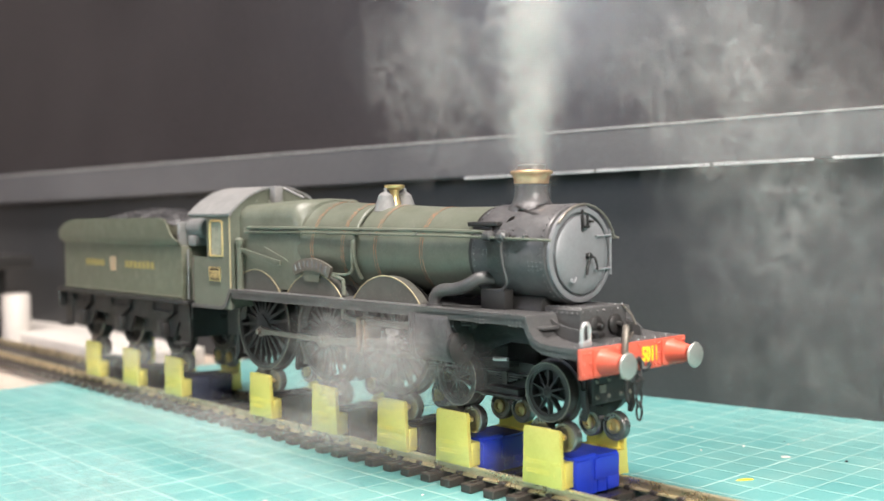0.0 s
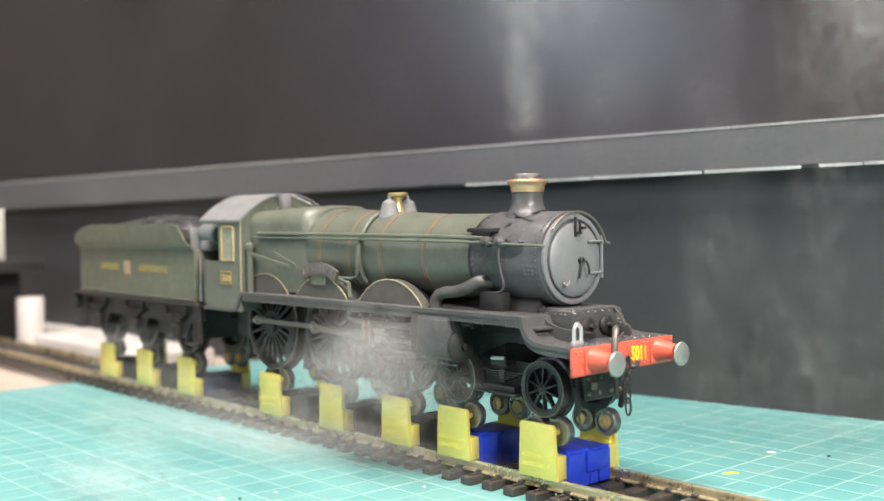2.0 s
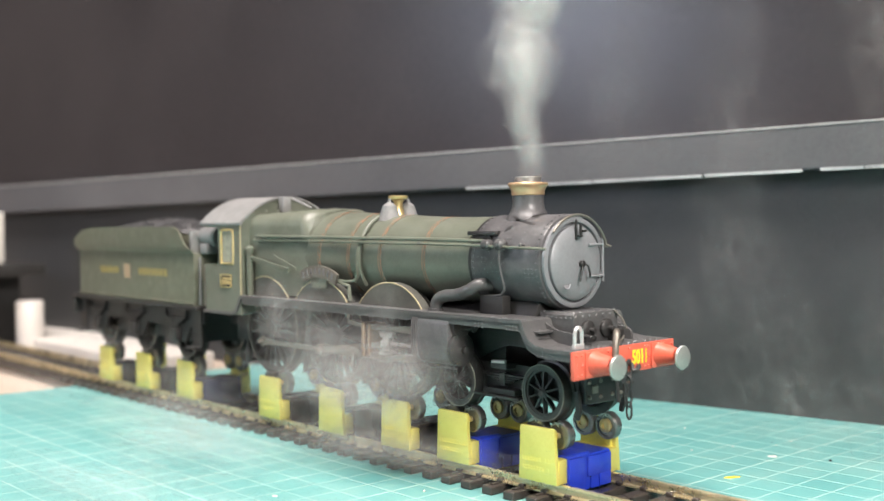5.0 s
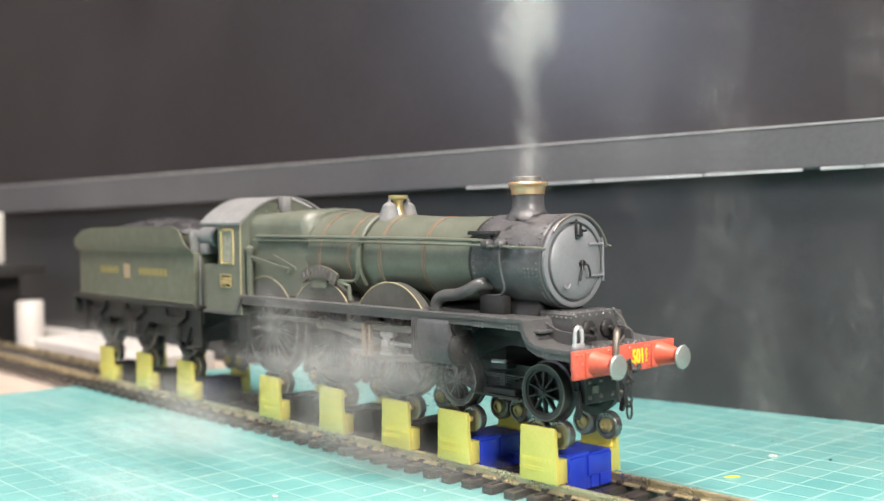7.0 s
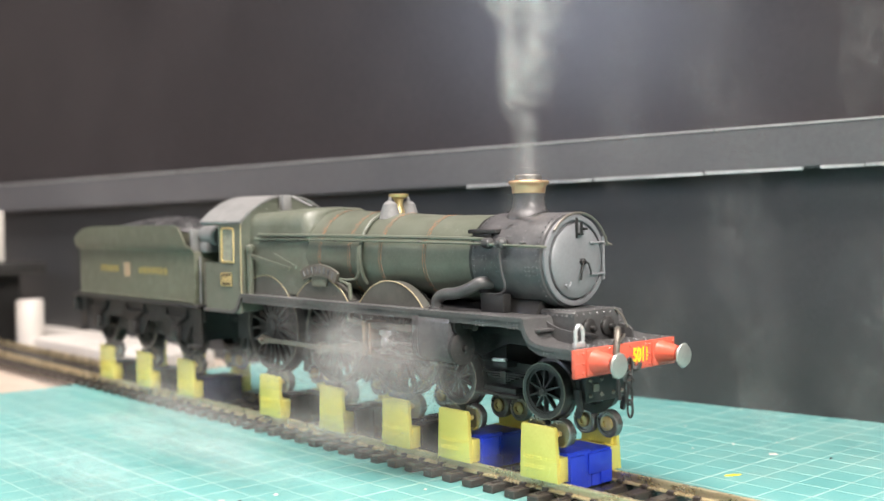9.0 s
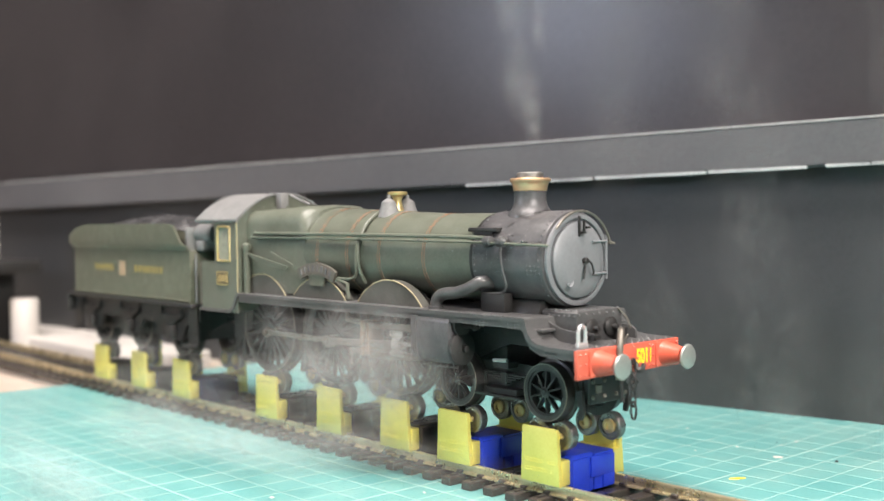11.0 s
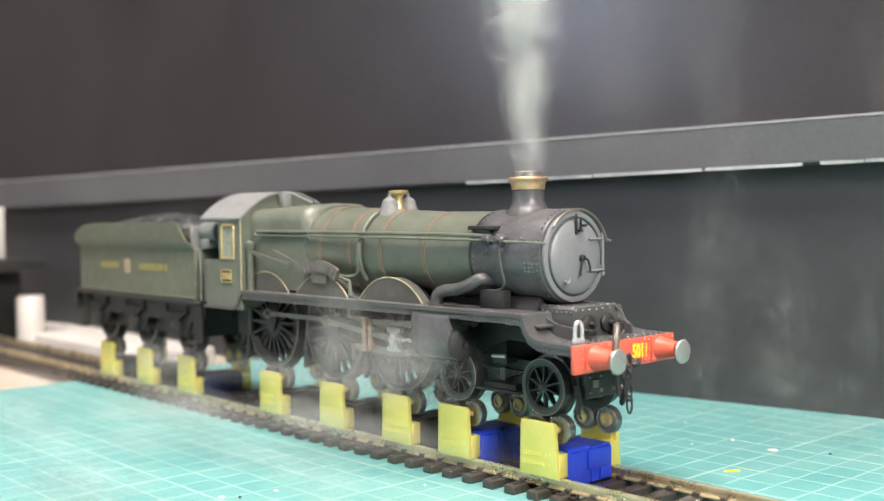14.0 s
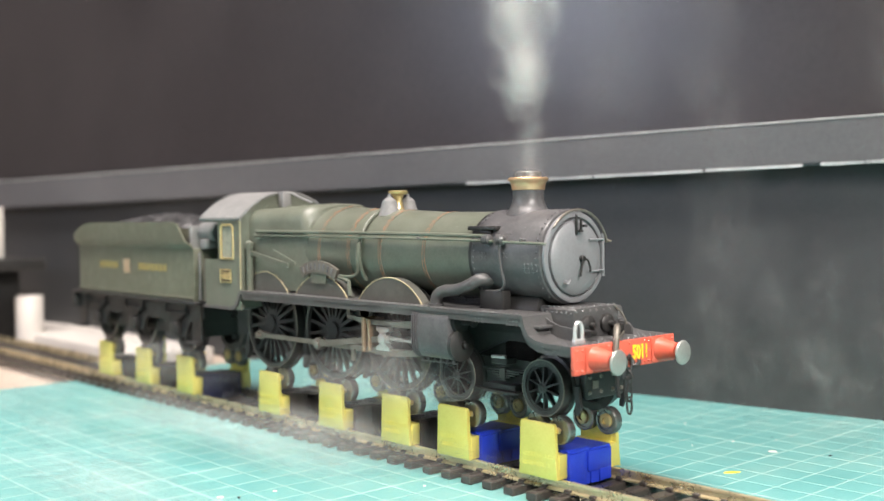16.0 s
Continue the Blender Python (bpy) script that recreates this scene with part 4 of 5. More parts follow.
    bm = slab(B(), arc(-79.4, 31.4, 16.4, 76, 104, 8) + [(-82.5, 44.8), (-76.3, 44.8)], "Y", -13.9, -13.45)
    part("backing", bm, GREEN, npz)
    # reversing rod and pipes ahead of the cab
    bm = slab(B(), [(-114, 53.4), (-114, 52.2), (-94, 48.6), (-92.5, 48.9), (-92.5, 50.0), (-94, 50.1)], "Y", -15.0, -14.4, 0.1)
    slab(bm, [(-101, 53.6), (-101, 53.0), (-90, 49.6), (-90, 50.2)], "Y", -14.3, -13.9)
    tube(bm, [(-76, -13.0, 47.5), (-70, -13.2, 46.6), (-66.5, -13.2, 45.8), (-66.2, -13.2, 42)], 0.55, 8)
    part("reversing_rod", bm, GREEN, lo, "green reversing rod")
    bm = tube(B(), curve_pts([(-63.3, -12.6, 56), (-63.5, -12.7, 52), (-63.8, -12.4, 48.6), (-65, -12.6, 47.3), (-68, -13.0, 47.0), (-73, -13.2, 47.2)]), 0.42, 8)
    part("boiler_pipe", bm, GREEN, lo)
    bm = tube(B(), [(-113.2, -14.6, 41), (-113.2, -14.6, 54.5)], 1.0, 12)
    tube(bm, [(-115.2, -15.4, 41.3), (-115.2, -15.4, 51)], 0.3, 6)
    lathe(bm, [(1.3, 54.0), (1.3, 55.4), (0.6, 56)], (-113.2, -14.6, 0), "Z", 14)
    part("sand_pipe", bm, GREEN, lo)
    # cab
    cab = part("cab", slab(B(), [(-15.9, 36), (15.9, 36), (15.9, 62.8)] + [(y, 62.8 + 7.2 * (1 - abs(y / 15.9) ** 2.15)) for y in [15.9 - 1.59 * k for k in range(1, 20)]] + [(-15.9, 62.8)], "X", -116.4, -115.4, 0.1), GREEN, lo, "green cab front plate")
    for s in (-1, 1):
        y0, y1 = sorted((s * 15.9, s * 16.5))
        bm = B()
        # side sheet with a window opening and a rear cut-out
        box(bm, -136, -115.4, y0, y1, 35.4, 50.2)
        box(bm, -119.2, -115.4, y0, y1, 50.2, 63)
        box(bm, -126.6, -119.2, y0, y1, 60.9, 63)
        box(bm, -128.2, -126.6, y0, y1, 50.2, 63)
        box(bm, -136, -128.2, y0, y1, 61.6, 63)
        bmesh.ops.remove_doubles(bm, verts=bm.verts, dist=0.001)
        sd = part("cab_side", bm, GREEN, lo, "green cab side sheet", smooth=0)
        fr = [(-126.4, 50.6), (-126.4, 60.0), (-125.6, 60.8), (-120.2, 60.8), (-119.4, 60.0), (-119.4, 50.6)]
        part("window_frame", tube(B(), [(x, s * 16.5, z) for x, z in fr + fr[:1]], 0.34, 8), BRASS, sd, "brass-edged window frame")
        part("pane", box(B(), -126.5, -119.3, s * 16.15 - 0.08, s * 16.15 + 0.08, 50.3, 60.9), PANE, sd, "dusty glazing", smooth=0)
        part("cab_beading", tube(B(), [(-115.4, s * 16.5, 41.5), (-115.4, s * 16.5, 63)], 0.26, 6), CREAM, sd, "worn brass beading")
        npl = part("number_plate", box(B(), -126.4, -120.6, s * 16.62 - 0.15, s * 16.62 + 0.15, 43.5, 47.2, 0.1), FRAME_BLACK, sd, "cast number plate with brass rim")
        bm = tube(B(), [(x, s * 16.8, z) for x, z in ((-126.4, 43.5), (-126.4, 47.2), (-120.6, 47.2), (-120.6, 43.5), (-126.4, 43.5))], 0.2, 6)
        for k in range(4):
            box(bm, -125.6 + k * 1.25, -124.8 + k * 1.25, s * 16.8 - 0.12, s * 16.8 + 0.12, 44.2, 46.5, 0.05, 1)
        part("raised_marking", bm, BRASS, sd, "brass rim and marks")
        part("grab_rail", tube(B(), [(-136.4, s * 16.6, 37), (-136.4, s * 16.6, 50)], 0.3, 6), DULL_STEEL, sd)
    prof = [(-17.0, 62.4)] + [(y, 62.9 + 7.8 * (1 - abs(y / 17.0) ** 2.15)) for y in [-17.0 + 1.0625 * k for k in range(33)]] + [(17.0, 62.4)]
    inner = [(y * 0.965, z - 0.5) for y, z in prof]
    roof = part("cab_roof", slab(B(), prof + inner[::-1], "X", -138.5, -114.8), ROOF_GREY, lo, "dusty grey curved cab roof")
    bm = box(B(), -114.6, -111.6, -3.5, -0.6, 65.6, 70.6, 0.4)
    tube(bm, [(-111.5, -0.4, 70), (-104, 1.6, 67)], 0.4, 8)
    part("whistle_shield", bm, ROOF_GREY, lo, "grey whistle shield on the firebox")
    bm = box(B(), -136, -116.4, -15.8, 15.8, 37, 38, 0)
    box(bm, -119.5, -116.5, -12, 12, 38, 56, 0.5)
    part("backhead", bm, FRAME_BLACK, lo)
    # frames, cylinders, brake gear
    bm = B()
    for s in (-1, 1):
        slab(bm, [(-134, 26), (-134, 40.3), (0.0, 40.3), (3.5, 36), (14, 35.2), (14, 29.8), (6, 30), (2, 33.5), (-14, 33.8), (-24, 30), (-36, 25), (-62, 27), (-90, 27), (-116, 27)], "Y", min(s * 5.6, s * 6.6), max(s * 5.6, s * 6.6))
    box(bm, -130, -112, -7, 7, 27, 35)
    box(bm, -112, -16, -5.4, 5.4, 27, 38)
    part("main_frames", bm, FRAME_BLACK, lo, smooth=0)
    for s in (-1, 1):
        out = [(s * a, b) for a, b in ((10.5, 40.2), (16.0, 40.2), (16.8, 39.6), (17.1, 38.4), (17.2, 33.0), (16.8, 30.6), (15.6, 29.2), (13.5, 28.8), (10.5, 29.4))]
        bm = slab(B(), out, "X", -36.6, -23.4, 0.25)
        for x in (-36.3, -35.5, -34.7):
            slab(bm, [(a * 1.015, 34.5 + (b - 34.5) * 1.02) for a, b in out], "X", x, x + 0.35)
        cy = part("cylinder", bm, SMOKEBOX, lo, "black outside cylinder", smooth=40)
        bm = B()
        lathe(bm, [(3.9, -23.4), (3.9, -22.4), (3.0, -22.0), (0.9, -21.7), (0.9, -20.8), (0.4, -20.6)], (0, s * 13.4, 32.6), "X", 28)
        lathe(bm, [(2.5, -23.4), (2.5, -22.2), (0.7, -21.9), (0.5, -18.4), (1.0, -18.3), (1.0, -17.8), (0.5, -17.6)], (0, s * 13.6, 38.0), "X", 20)
        part("cylinder_cover", bm, FRAME_BLACK, cy)
        bm = B()
        for k in range(6):
            tube(bm, [(-35 + k * 2.2, s * 14.6, 29.0), (-35 + k * 2.2, s * 14.6, 27.9)], 0.35, 6)
        tube(bm, [(-36, s * 14.6, 28.0), (-23, s * 14.6, 28.2)], 0.25, 6)
        part("drain_cocks", bm, BLACK, cy)
        # slide bars with their bracket
        bm = B()
        slab(bm, [(-65.8, 37.2), (-65.8, 36.2), (-58, 35.2), (-52, 35.2), (-36.6, 35.2), (-36.6, 37.0), (-40, 37.0), (-45, 36.6), (-58, 36.5)], "Y", min(s * 13.0, s * 14.6), max(s * 13.0, s * 14.6), 0.12)
        slab(bm, [(-64.5, 29.4), (-64.5, 28.2), (-56, 28.0), (-48, 27.6), (-36.6, 28.6), (-36.6, 30.0), (-48, 29.4)], "Y", min(s * 13.0, s * 14.6), max(s * 13.0, s * 14.6), 0.12)
        slab(bm, [(-64.6, 28.6), (-63.4, 28.6), (-63.6, 25.0), (-64.8, 25.0)], "Y", min(s * 13.4, s * 14.2), max(s * 13.4, s * 14.2), 0.1)
        slab(bm, [(-66.4, 41), (-65.0, 41), (-65.0, 36.4), (-66.4, 36.4)], "Y", min(s * 13.4, s * 14.2), max(s * 13.4, s * 14.2), 0.1)
        part("slide_bar", bm, DULL_STEEL, lo, "dull steel slide bars", smooth=0)
        bm = box(B(), -58.6, -57.6, min(s * 11, s * 15.4), max(s * 11, s * 15.4), 28.0, 37.0, 0.15)
        box(bm, -56.4, -55.6, min(s * 11, s * 15.2), max(s * 11, s * 15.2), 28.4, 36.6, 0.15)
        box(bm, -58.6, -55.6, min(s * 10, s * 12), max(s * 10, s * 12), 28.4, 36.8, 0.1)
        part("guide_bracket", bm, painted("rusty_steel", (0.20, 0.13, 0.08), (0.33, 0.24, 0.16), (0.4, 0.6), metal=0.4) if s < 0 else DULL_STEEL, lo, "rust-tinted guide bracket", smooth=0)
    for x in DRV:
        bm = B()
        for s in (-1, 1):
            slab(bm, [(x - 15.0, 31), (x - 14.2, 31), (x - 13.8, 22), (x - 15.4, 19.6), (x - 16.4, 20), (x - 15.8, 24)], "Y", min(s * 8, s * 9.4), max(s * 8, s * 9.4), 0.2)
        tube(bm, [(x - 15.4, -9, 20.6), (x - 15.4, 9, 20.6)], 0.5, 6)
        part("brake_gear", bm, FRAME_BLACK, lo, smooth=0)
    # leading bogie
    bm = B()
    for s in (-1, 1):
        slab(bm, [(-37, 26), (-37, 28), (-30, 29.5), (-8, 29.5), (3, 28.6), (8, 27.4), (8, 24.2), (3, 22.6), (-8, 22.4), (-20, 22.4), (-30, 23)], "Y", min(s * 6.2, s * 7.0), max(s * 6.2, s * 7.0))
        slab(bm, [(7, 25.5), (8.6, 25.5), (9.2, 21.0), (8.4, 19.2), (7.6, 19.4), (7.8, 22)], "Y", min(s * 7.2, s * 8.0), max(s * 7.2, s * 8.0))
    box(bm, -19, -9, -9.6, 9.6, 22.6, 24.0, 0.2)
    box(bm, 5, 9.5, -6.4, 6.4, 22.4, 28.8, 0.4)
    box(bm, -6, 5, -7.4, -6.9, 23.0, 29.2, 0.15)
    box(bm, -34, 7, -6.2, 6.2, 23.0, 26.6, 0.3)
    box(bm, -20, -8, -10.4, 10.4, 21.9, 22.5, 0.15)
    box(bm, -16, -11, -10.2, -6.5, 28.6, 30.2, 0.3)
    tube(bm, [(-22, -10, 22.2), (-7.2, -10, 22.2)], 0.35, 6)
    bogie = part("bogie_frame", bm, FRAME_BLACK, lo, "black bogie frame", smooth=0)
    for s in (-1, 1):
        bm = B()
        for k in range(4):
            box(bm, -21 + k * 1.6, -7 - k * 1.6, min(s * 7.1, s * 8.4), max(s * 7.1, s * 8.4), 26.8 - k * 0.55, 27.25 - k * 0.55, 0.08, 1)
        box(bm, -14.9, -13.1, min(s * 7.0, s * 8.7), max(s * 7.0, s * 8.7), 24.6, 27.6, 0.15, 1)
        part("leaf_spring", bm, TYRE, bogie, "dark steel leaf spring", smooth=0)
        part("equalising_bar", tube(B(), [(-15.5, s * 10.3, 30.3), (-11.2, s * 10.3, 30.5)], 0.45, 8), STEEL, bogie, "bright steel bar")
    bm = B()
    for y in (-5.2, -1.4, 2.6, 5.6):
        for z in (24.0, 27.4):
            rivet(bm, (9.5, y, z), (1, 0, 0), 0.45, 0.35)
    box(bm, 9.3, 9.8, -4.4, -2.4, 24.8, 26.6, 0.12, 1)
    part("front_bolts", bm, DULL_STEEL, bogie, "dull steel bolt heads", smooth=0)
    wheels = []
    for x in (0.0, -28.0):
        for s in (-1, 1):
            wheel("bogie_wheel", lo, (x, s * 10.0, WHEEL_LOW + BOG_R), BOG_R, 10, s, 1.25, "black ten-spoke bogie wheel with a steel tyre")
        part("axle", tube(B(), [(x, -9.5, WHEEL_LOW + BOG_R), (x, 9.5, WHEEL_LOW + BOG_R)], 0.9, 12), DULL_STEEL, lo)
    for x in DRV:
        for s in (-1, 1):
            wheels.append(driving_wheel(lo, x, s))
        part("axle", tube(B(), [(x, -9.5, WHEEL_LOW + DRV_R), (x, 9.5, WHEEL_LOW + DRV_R)], 1.4, 12), DULL_STEEL, lo)
    # rods on the near side
    c0 = (DRV[2], PIN_Y, WHEEL_LOW + DRV_R)
    bm = slab(B(), rod_outline(31.0, 0.62, 1.5, 1.7), "Y", 0, 0.8, 0.08)
    slab(bm, [(x + 31, z) for x, z in rod_outline(28.0, 0.62, 1.7, 1.4)], "Y", 0, 0.8, 0.08)
    for x in (0, 31, 59):
        lathe(bm, [(0.8, 0), (0.8, -0.5), (0.45, -0.7)], (x, 0, 0), "Y", 12)
    coup = part("coupling_rod", bm, DULL_STEEL, lo, "oily steel coupling rod", at=c0, smooth=0)
    bm = slab(B(), rod_outline(29.5, 0.75, 1.7, 1.2), "Y", -0.45, 0.45, 0.08)
    lathe(bm, [(1.1, 0), (1.1, -0.9), (0.6, -1.1)], (0, 0, 0), "Y", 14)
    conn = part("connecting_rod", bm, DULL_STEEL, lo, "oily steel connecting rod", at=(DRV[1], PIN_Y - 0.9, WHEEL_LOW + DRV_R), smooth=0)
    bm = slab(B(), [(-2.6, -3.0), (2.6, -3.0), (2.6, -2.0), (1.2, -1.6), (1.2, 1.6), (2.6, 2.0), (2.6, 3.1), (-2.6, 3.1), (-2.6, 2.0), (-1.2, 1.6), (-1.2, -1.6), (-2.6, -2.0)], "Y", -0.9, 0.6, 0.12)
    lathe(bm, [(1.5, -0.4), (1.4, -1.4), (0.8, -1.7)], (0, 0, 0), "Y", 18)
    tube(bm, [(1.0, -0.1, 0), (2.6, -0.1, 0)], 0.9, 10)
    tube(bm, [(1.0, -0.1, 0.2), (17.0, -0.1, 0.2)], 0.5, 10)
    cross = part("crosshead", bm, STEEL, lo, "bright steel crosshead and piston rod", at=(-50.5, -14.0, 31.9), smooth=30)
    return lo, wheels, coup, conn, cross


LOCO, WHEELS, COUPLING, CONNECTING, CROSSHEAD = build_loco()


# ---- the tender ----
def build_tender():
    te = thing("tender", (-190, 0, WHEEL_LOW), "dusty green model tender with faint gilt lettering", "model tender")
    bm = slab(B(), [(-15.4, 35.8), (15.4, 35.8), (15.4, 53.2), (-15.4, 53.2)], "X", -232.5, -145.4, 0.3)
    body = part("tank", bm, TENDER_GREEN, te, "green tank side")
    for s in (-1, 1):
        # flared coping and upper fender
        out = [(15.2, 53.0), (15.5, 53.0), (16.2, 53.6), (17.0, 54.8), (17.2, 55.6), (17.2, 61.2), (16.7, 61.2), (16.6, 55.8), (15.8, 54.2), (15.2, 53.4)]
        bm = B()
        rings = []
        for x, h in ((-232.8, 57.6), (-226, 60.4), (-219, 61.4), (-200, 61.6), (-156, 61.7), (-152.5, 60.8), (-150.5, 58.4), (-148.5, 56.0), (-145.6, 54.6)):
            rings.append([bm.verts.new((x, s * y, min(z, h))) if z < 61 else bm.verts.new((x, s * y, h)) for y, z in out])
        for a, b in zip(rings, rings[1:]):
            for i in range(len(a)):
                j = (i + 1) % len(a)
                bm.faces.new((a[i], a[j], b[j], b[i]))
        bm.faces.new(rings[0])
        bm.faces.new(rings[-1])
        part("coping", bm, TENDER_GREEN, te, "flared green coping", smooth=40)
        part("side_beading", tube(B(), [(-232.5, s * 15.45, 37.2), (-145.4, s * 15.45, 37.2)], 0.35, 6), TENDER_GREEN, te)
        # frames with axleboxes and springs
        fr = [(-236, 36), (-236, 30.5)]
        for x in (-220.3, -190.3, -160.3):
            fr += [(x - 8.5, 29.0), (x - 5, 24.0), (x + 5, 24.0), (x + 8.5, 29.0)]
        fr += [(-143, 31), (-143, 36)]
        sf = part("side_frame", slab(B(), fr, "Y", min(s * 12.6, s * 13.4), max(s * 12.6, s * 13.4)), FRAME_BLACK, te, "sooty black tender frame", smooth=0)
        for x in (-220.3, -190.3, -160.3):
            bm = box(B(), x - 2.2, x + 2.2, min(s * 13.2, s * 15.4), max(s * 13.2, s * 15.4), 24.2, 28.8, 0.4)
            part("axlebox", bm, FRAME_BLACK, sf)
            bm = B()
            for k in range(5):
                box(bm, x - 7 + k * 1.2, x + 7 - k * 1.2, min(s * 13.3, s * 14.6), max(s * 13.3, s * 14.6), 31.6 - k * 0.6, 32.1 - k * 0.6)
            tube(bm, [(x - 6.8, s * 14, 31.5), (x - 6.8, s * 14, 34.5)], 0.4, 6)
            tube(bm, [(x + 6.8, s * 14, 31.5), (x + 6.8, s * 14, 34.5)], 0.4, 6)
            part("leaf_spring", bm, FRAME_BLACK, sf, smooth=0)
        for x in (-147, -233):
            bm = box(B(), x - 3, x + 3, min(s * 13.4, s * 16.4), max(s * 13.4, s * 16.4), 22.5, 23.3)
            box(bm, x - 3, x + 3, min(s * 13.4, s * 13.9), max(s * 13.4, s * 13.9), 22.5, 36)
            part("step", bm, FRAME_BLACK, te, smooth=0)
    bm = box(B(), -236.5, -142.5, -16.6, 16.6, 35.2, 36.3, 0.2)
    part("platform", bm, FRAME_BLACK, te)
    part("rear_beam", box(B(), -237.5, -236, -16.5, 16.5, 29.5, 35.5, 0.2), FRAME_BLACK, te)
    bm = box(B(), -230, -150, -10, 10, 24, 35.2)
    part("inner_frame", bm, FRAME_BLACK, te, smooth=0)
    # faint lettering bars and crest
    bm = B()
    for x0, count in ((-214.0, 5), (-183.5, 7)):
        for k in range(count):
            box(bm, x0 + k * 3.0, x0 + k * 3.0 + 2.0, -15.52, -15.38, 45.3, 47.6)
    part("gilt_marking", bm, GILT, body, "faint gilt lettering bars", smooth=0)
    bm = box(B(), -195.0, -190.4, -15.52, -15.38, 43.9, 48.8, 0.05, 1)
    part("crest", bm, CREST, body, "small crest transfer", smooth=0)
    # coal and the front bulkhead
    bm = B()
    bmesh.ops.create_grid(bm, x_segments=40, y_segments=18, size=0.5)
    rng = random.Random(4)
    for v in bm.verts:
        x, y = -191 + v.co.x * 76, v.co.y * 30
        h = 59.0 + 5.2 * math.exp(-((x + 188) / 30) ** 2) * math.cos(y / 15 * 1.2) + rng.uniform(-0.7, 0.7)
        v.co = Vector((x, y, h))
    part("coal_load", bm, COAL, te, "heaped dark coal load", smooth=0)
    bm = box(B(), -149, -147.6, -15.0, 15.0, 53, 60.5, 0.3)
    lathe(bm, [(3.2, -4.0), (3.2, 4.0), (2.6, 4.6)], (-143.5, -9.5, 58.4), "X", 20)
    box(bm, -146, -141.5, -13, 13, 53, 56.2, 0.5)
    tube(bm, [(-142.5, -14.8, 37), (-142.5, -14.8, 52)], 0.35, 6)
    tube(bm, [(-139.8, -13.5, 36), (-139.8, -13.5, 46)], 0.5, 6)
    part("front_bulkhead", bm, ROOF_GREY, te, "grey tender front fittings")
    for x in (-220.3, -190.3, -160.3):
        for s in (-1, 1):
            wheel("tender_wheel", te, (x, s * 10.0, WHEEL_LOW + 8.2), 8.2, 12, s, 1.6, "black spoked tender wheel")
        part("axle", tube(B(), [(x, -9.5, WHEEL_LOW + 8.2), (x, 9.5, WHEEL_LOW + 8.2)], 1.0, 12), DULL_STEEL, te)
    part("drawbar", box(B(), -146, -134, -2, 2, 30, 31.2, 0.2), FRAME_BLACK, te)
    return te


build_tender()


# ---- steam ----
CHUFFS = [(-0.40, 0.04), (0.33, 0.84), (1.23, 1.74), (2.13, 2.66), (2.93, 3.45), (3.83, 4.29), (4.70, 5.17), (5.58, 6.05), (6.44, 6.93), (7.14, 7.63),
          (7.83, 8.24), (8.46, 8.93), (9.35, 9.82), (10.30, 10.77), (11.22, 11.74), (11.97, 12.47), (12.85, 13.38), (13.68, 14.18), (14.54, 15.05), (15.43, 15.95)]
MOUTH = Vector((-13.3, 0, 72.0))


def steam_mesh(name, seed, size, shells, lump, material, sub=3):
    """A soft lump of steam: lumpy shells one inside the other."""
    bm = B()
    rng = random.Random(seed)
    off = Vector((rng.uniform(-50, 50), rng.uniform(-50, 50), rng.uniform(-50, 50)))
    for k in range(shells):
        f = 1.0 - 0.82 * k / max(1, shells - 1)
        vs = bmesh.ops.create_icosphere(bm, subdivisions=sub, radius=1.0)["verts"]
        for v in vs:
            d = v.co.normalized()
            q = 1.0 + lump * (noise.noise(d * 1.7 + off + Vector((0, 0, k * 0.9))) + 0.5 * noise.noise(d * 4.1 + off * (1 + k)))
            v.co = Vector((d.x * size[0], d.y * size[1], d.z * size[2])) * f * q * MM
    me = bpy.data.meshes.new(name)
    bm.to_mesh(me)
    bm.free()
    me.polygons.foreach_set("use_smooth", [True] * len(me.polygons))
    me.materials.append(material)
    return me


def plume_place(a, u):
    """Where a puff of the exhaust is, a seconds after it left the chimney; u: its own chances."""
    h = u["push"] * (75 * (1 - math.exp(-a / 0.14)) + 130 * a) - u["low"]
    cone = 2.6 + 0.135 * max(0.0, h)
    s = u["spread"] * max(0.0, cone - u["radius"] * 0.55)
    curl = 0.02 * max(0.0, h) * math.sin(5.0 * a + u["phase"])
    return MOUTH + Vector((s * math.cos(u["turn"]) + curl + u["wind"] * a * a * 8, s * math.sin(u["turn"]) + u["wind"] * a * a * 3, h))


# the jet: (radius, half length, lowest height at which such a puff is clear of the chimney)
JET = ((3.7, 9.0, -7.0), (5.2, 8.0, 6.0), (7.4, 8.5, 15.0), (9.6, 9.5, 25.0))


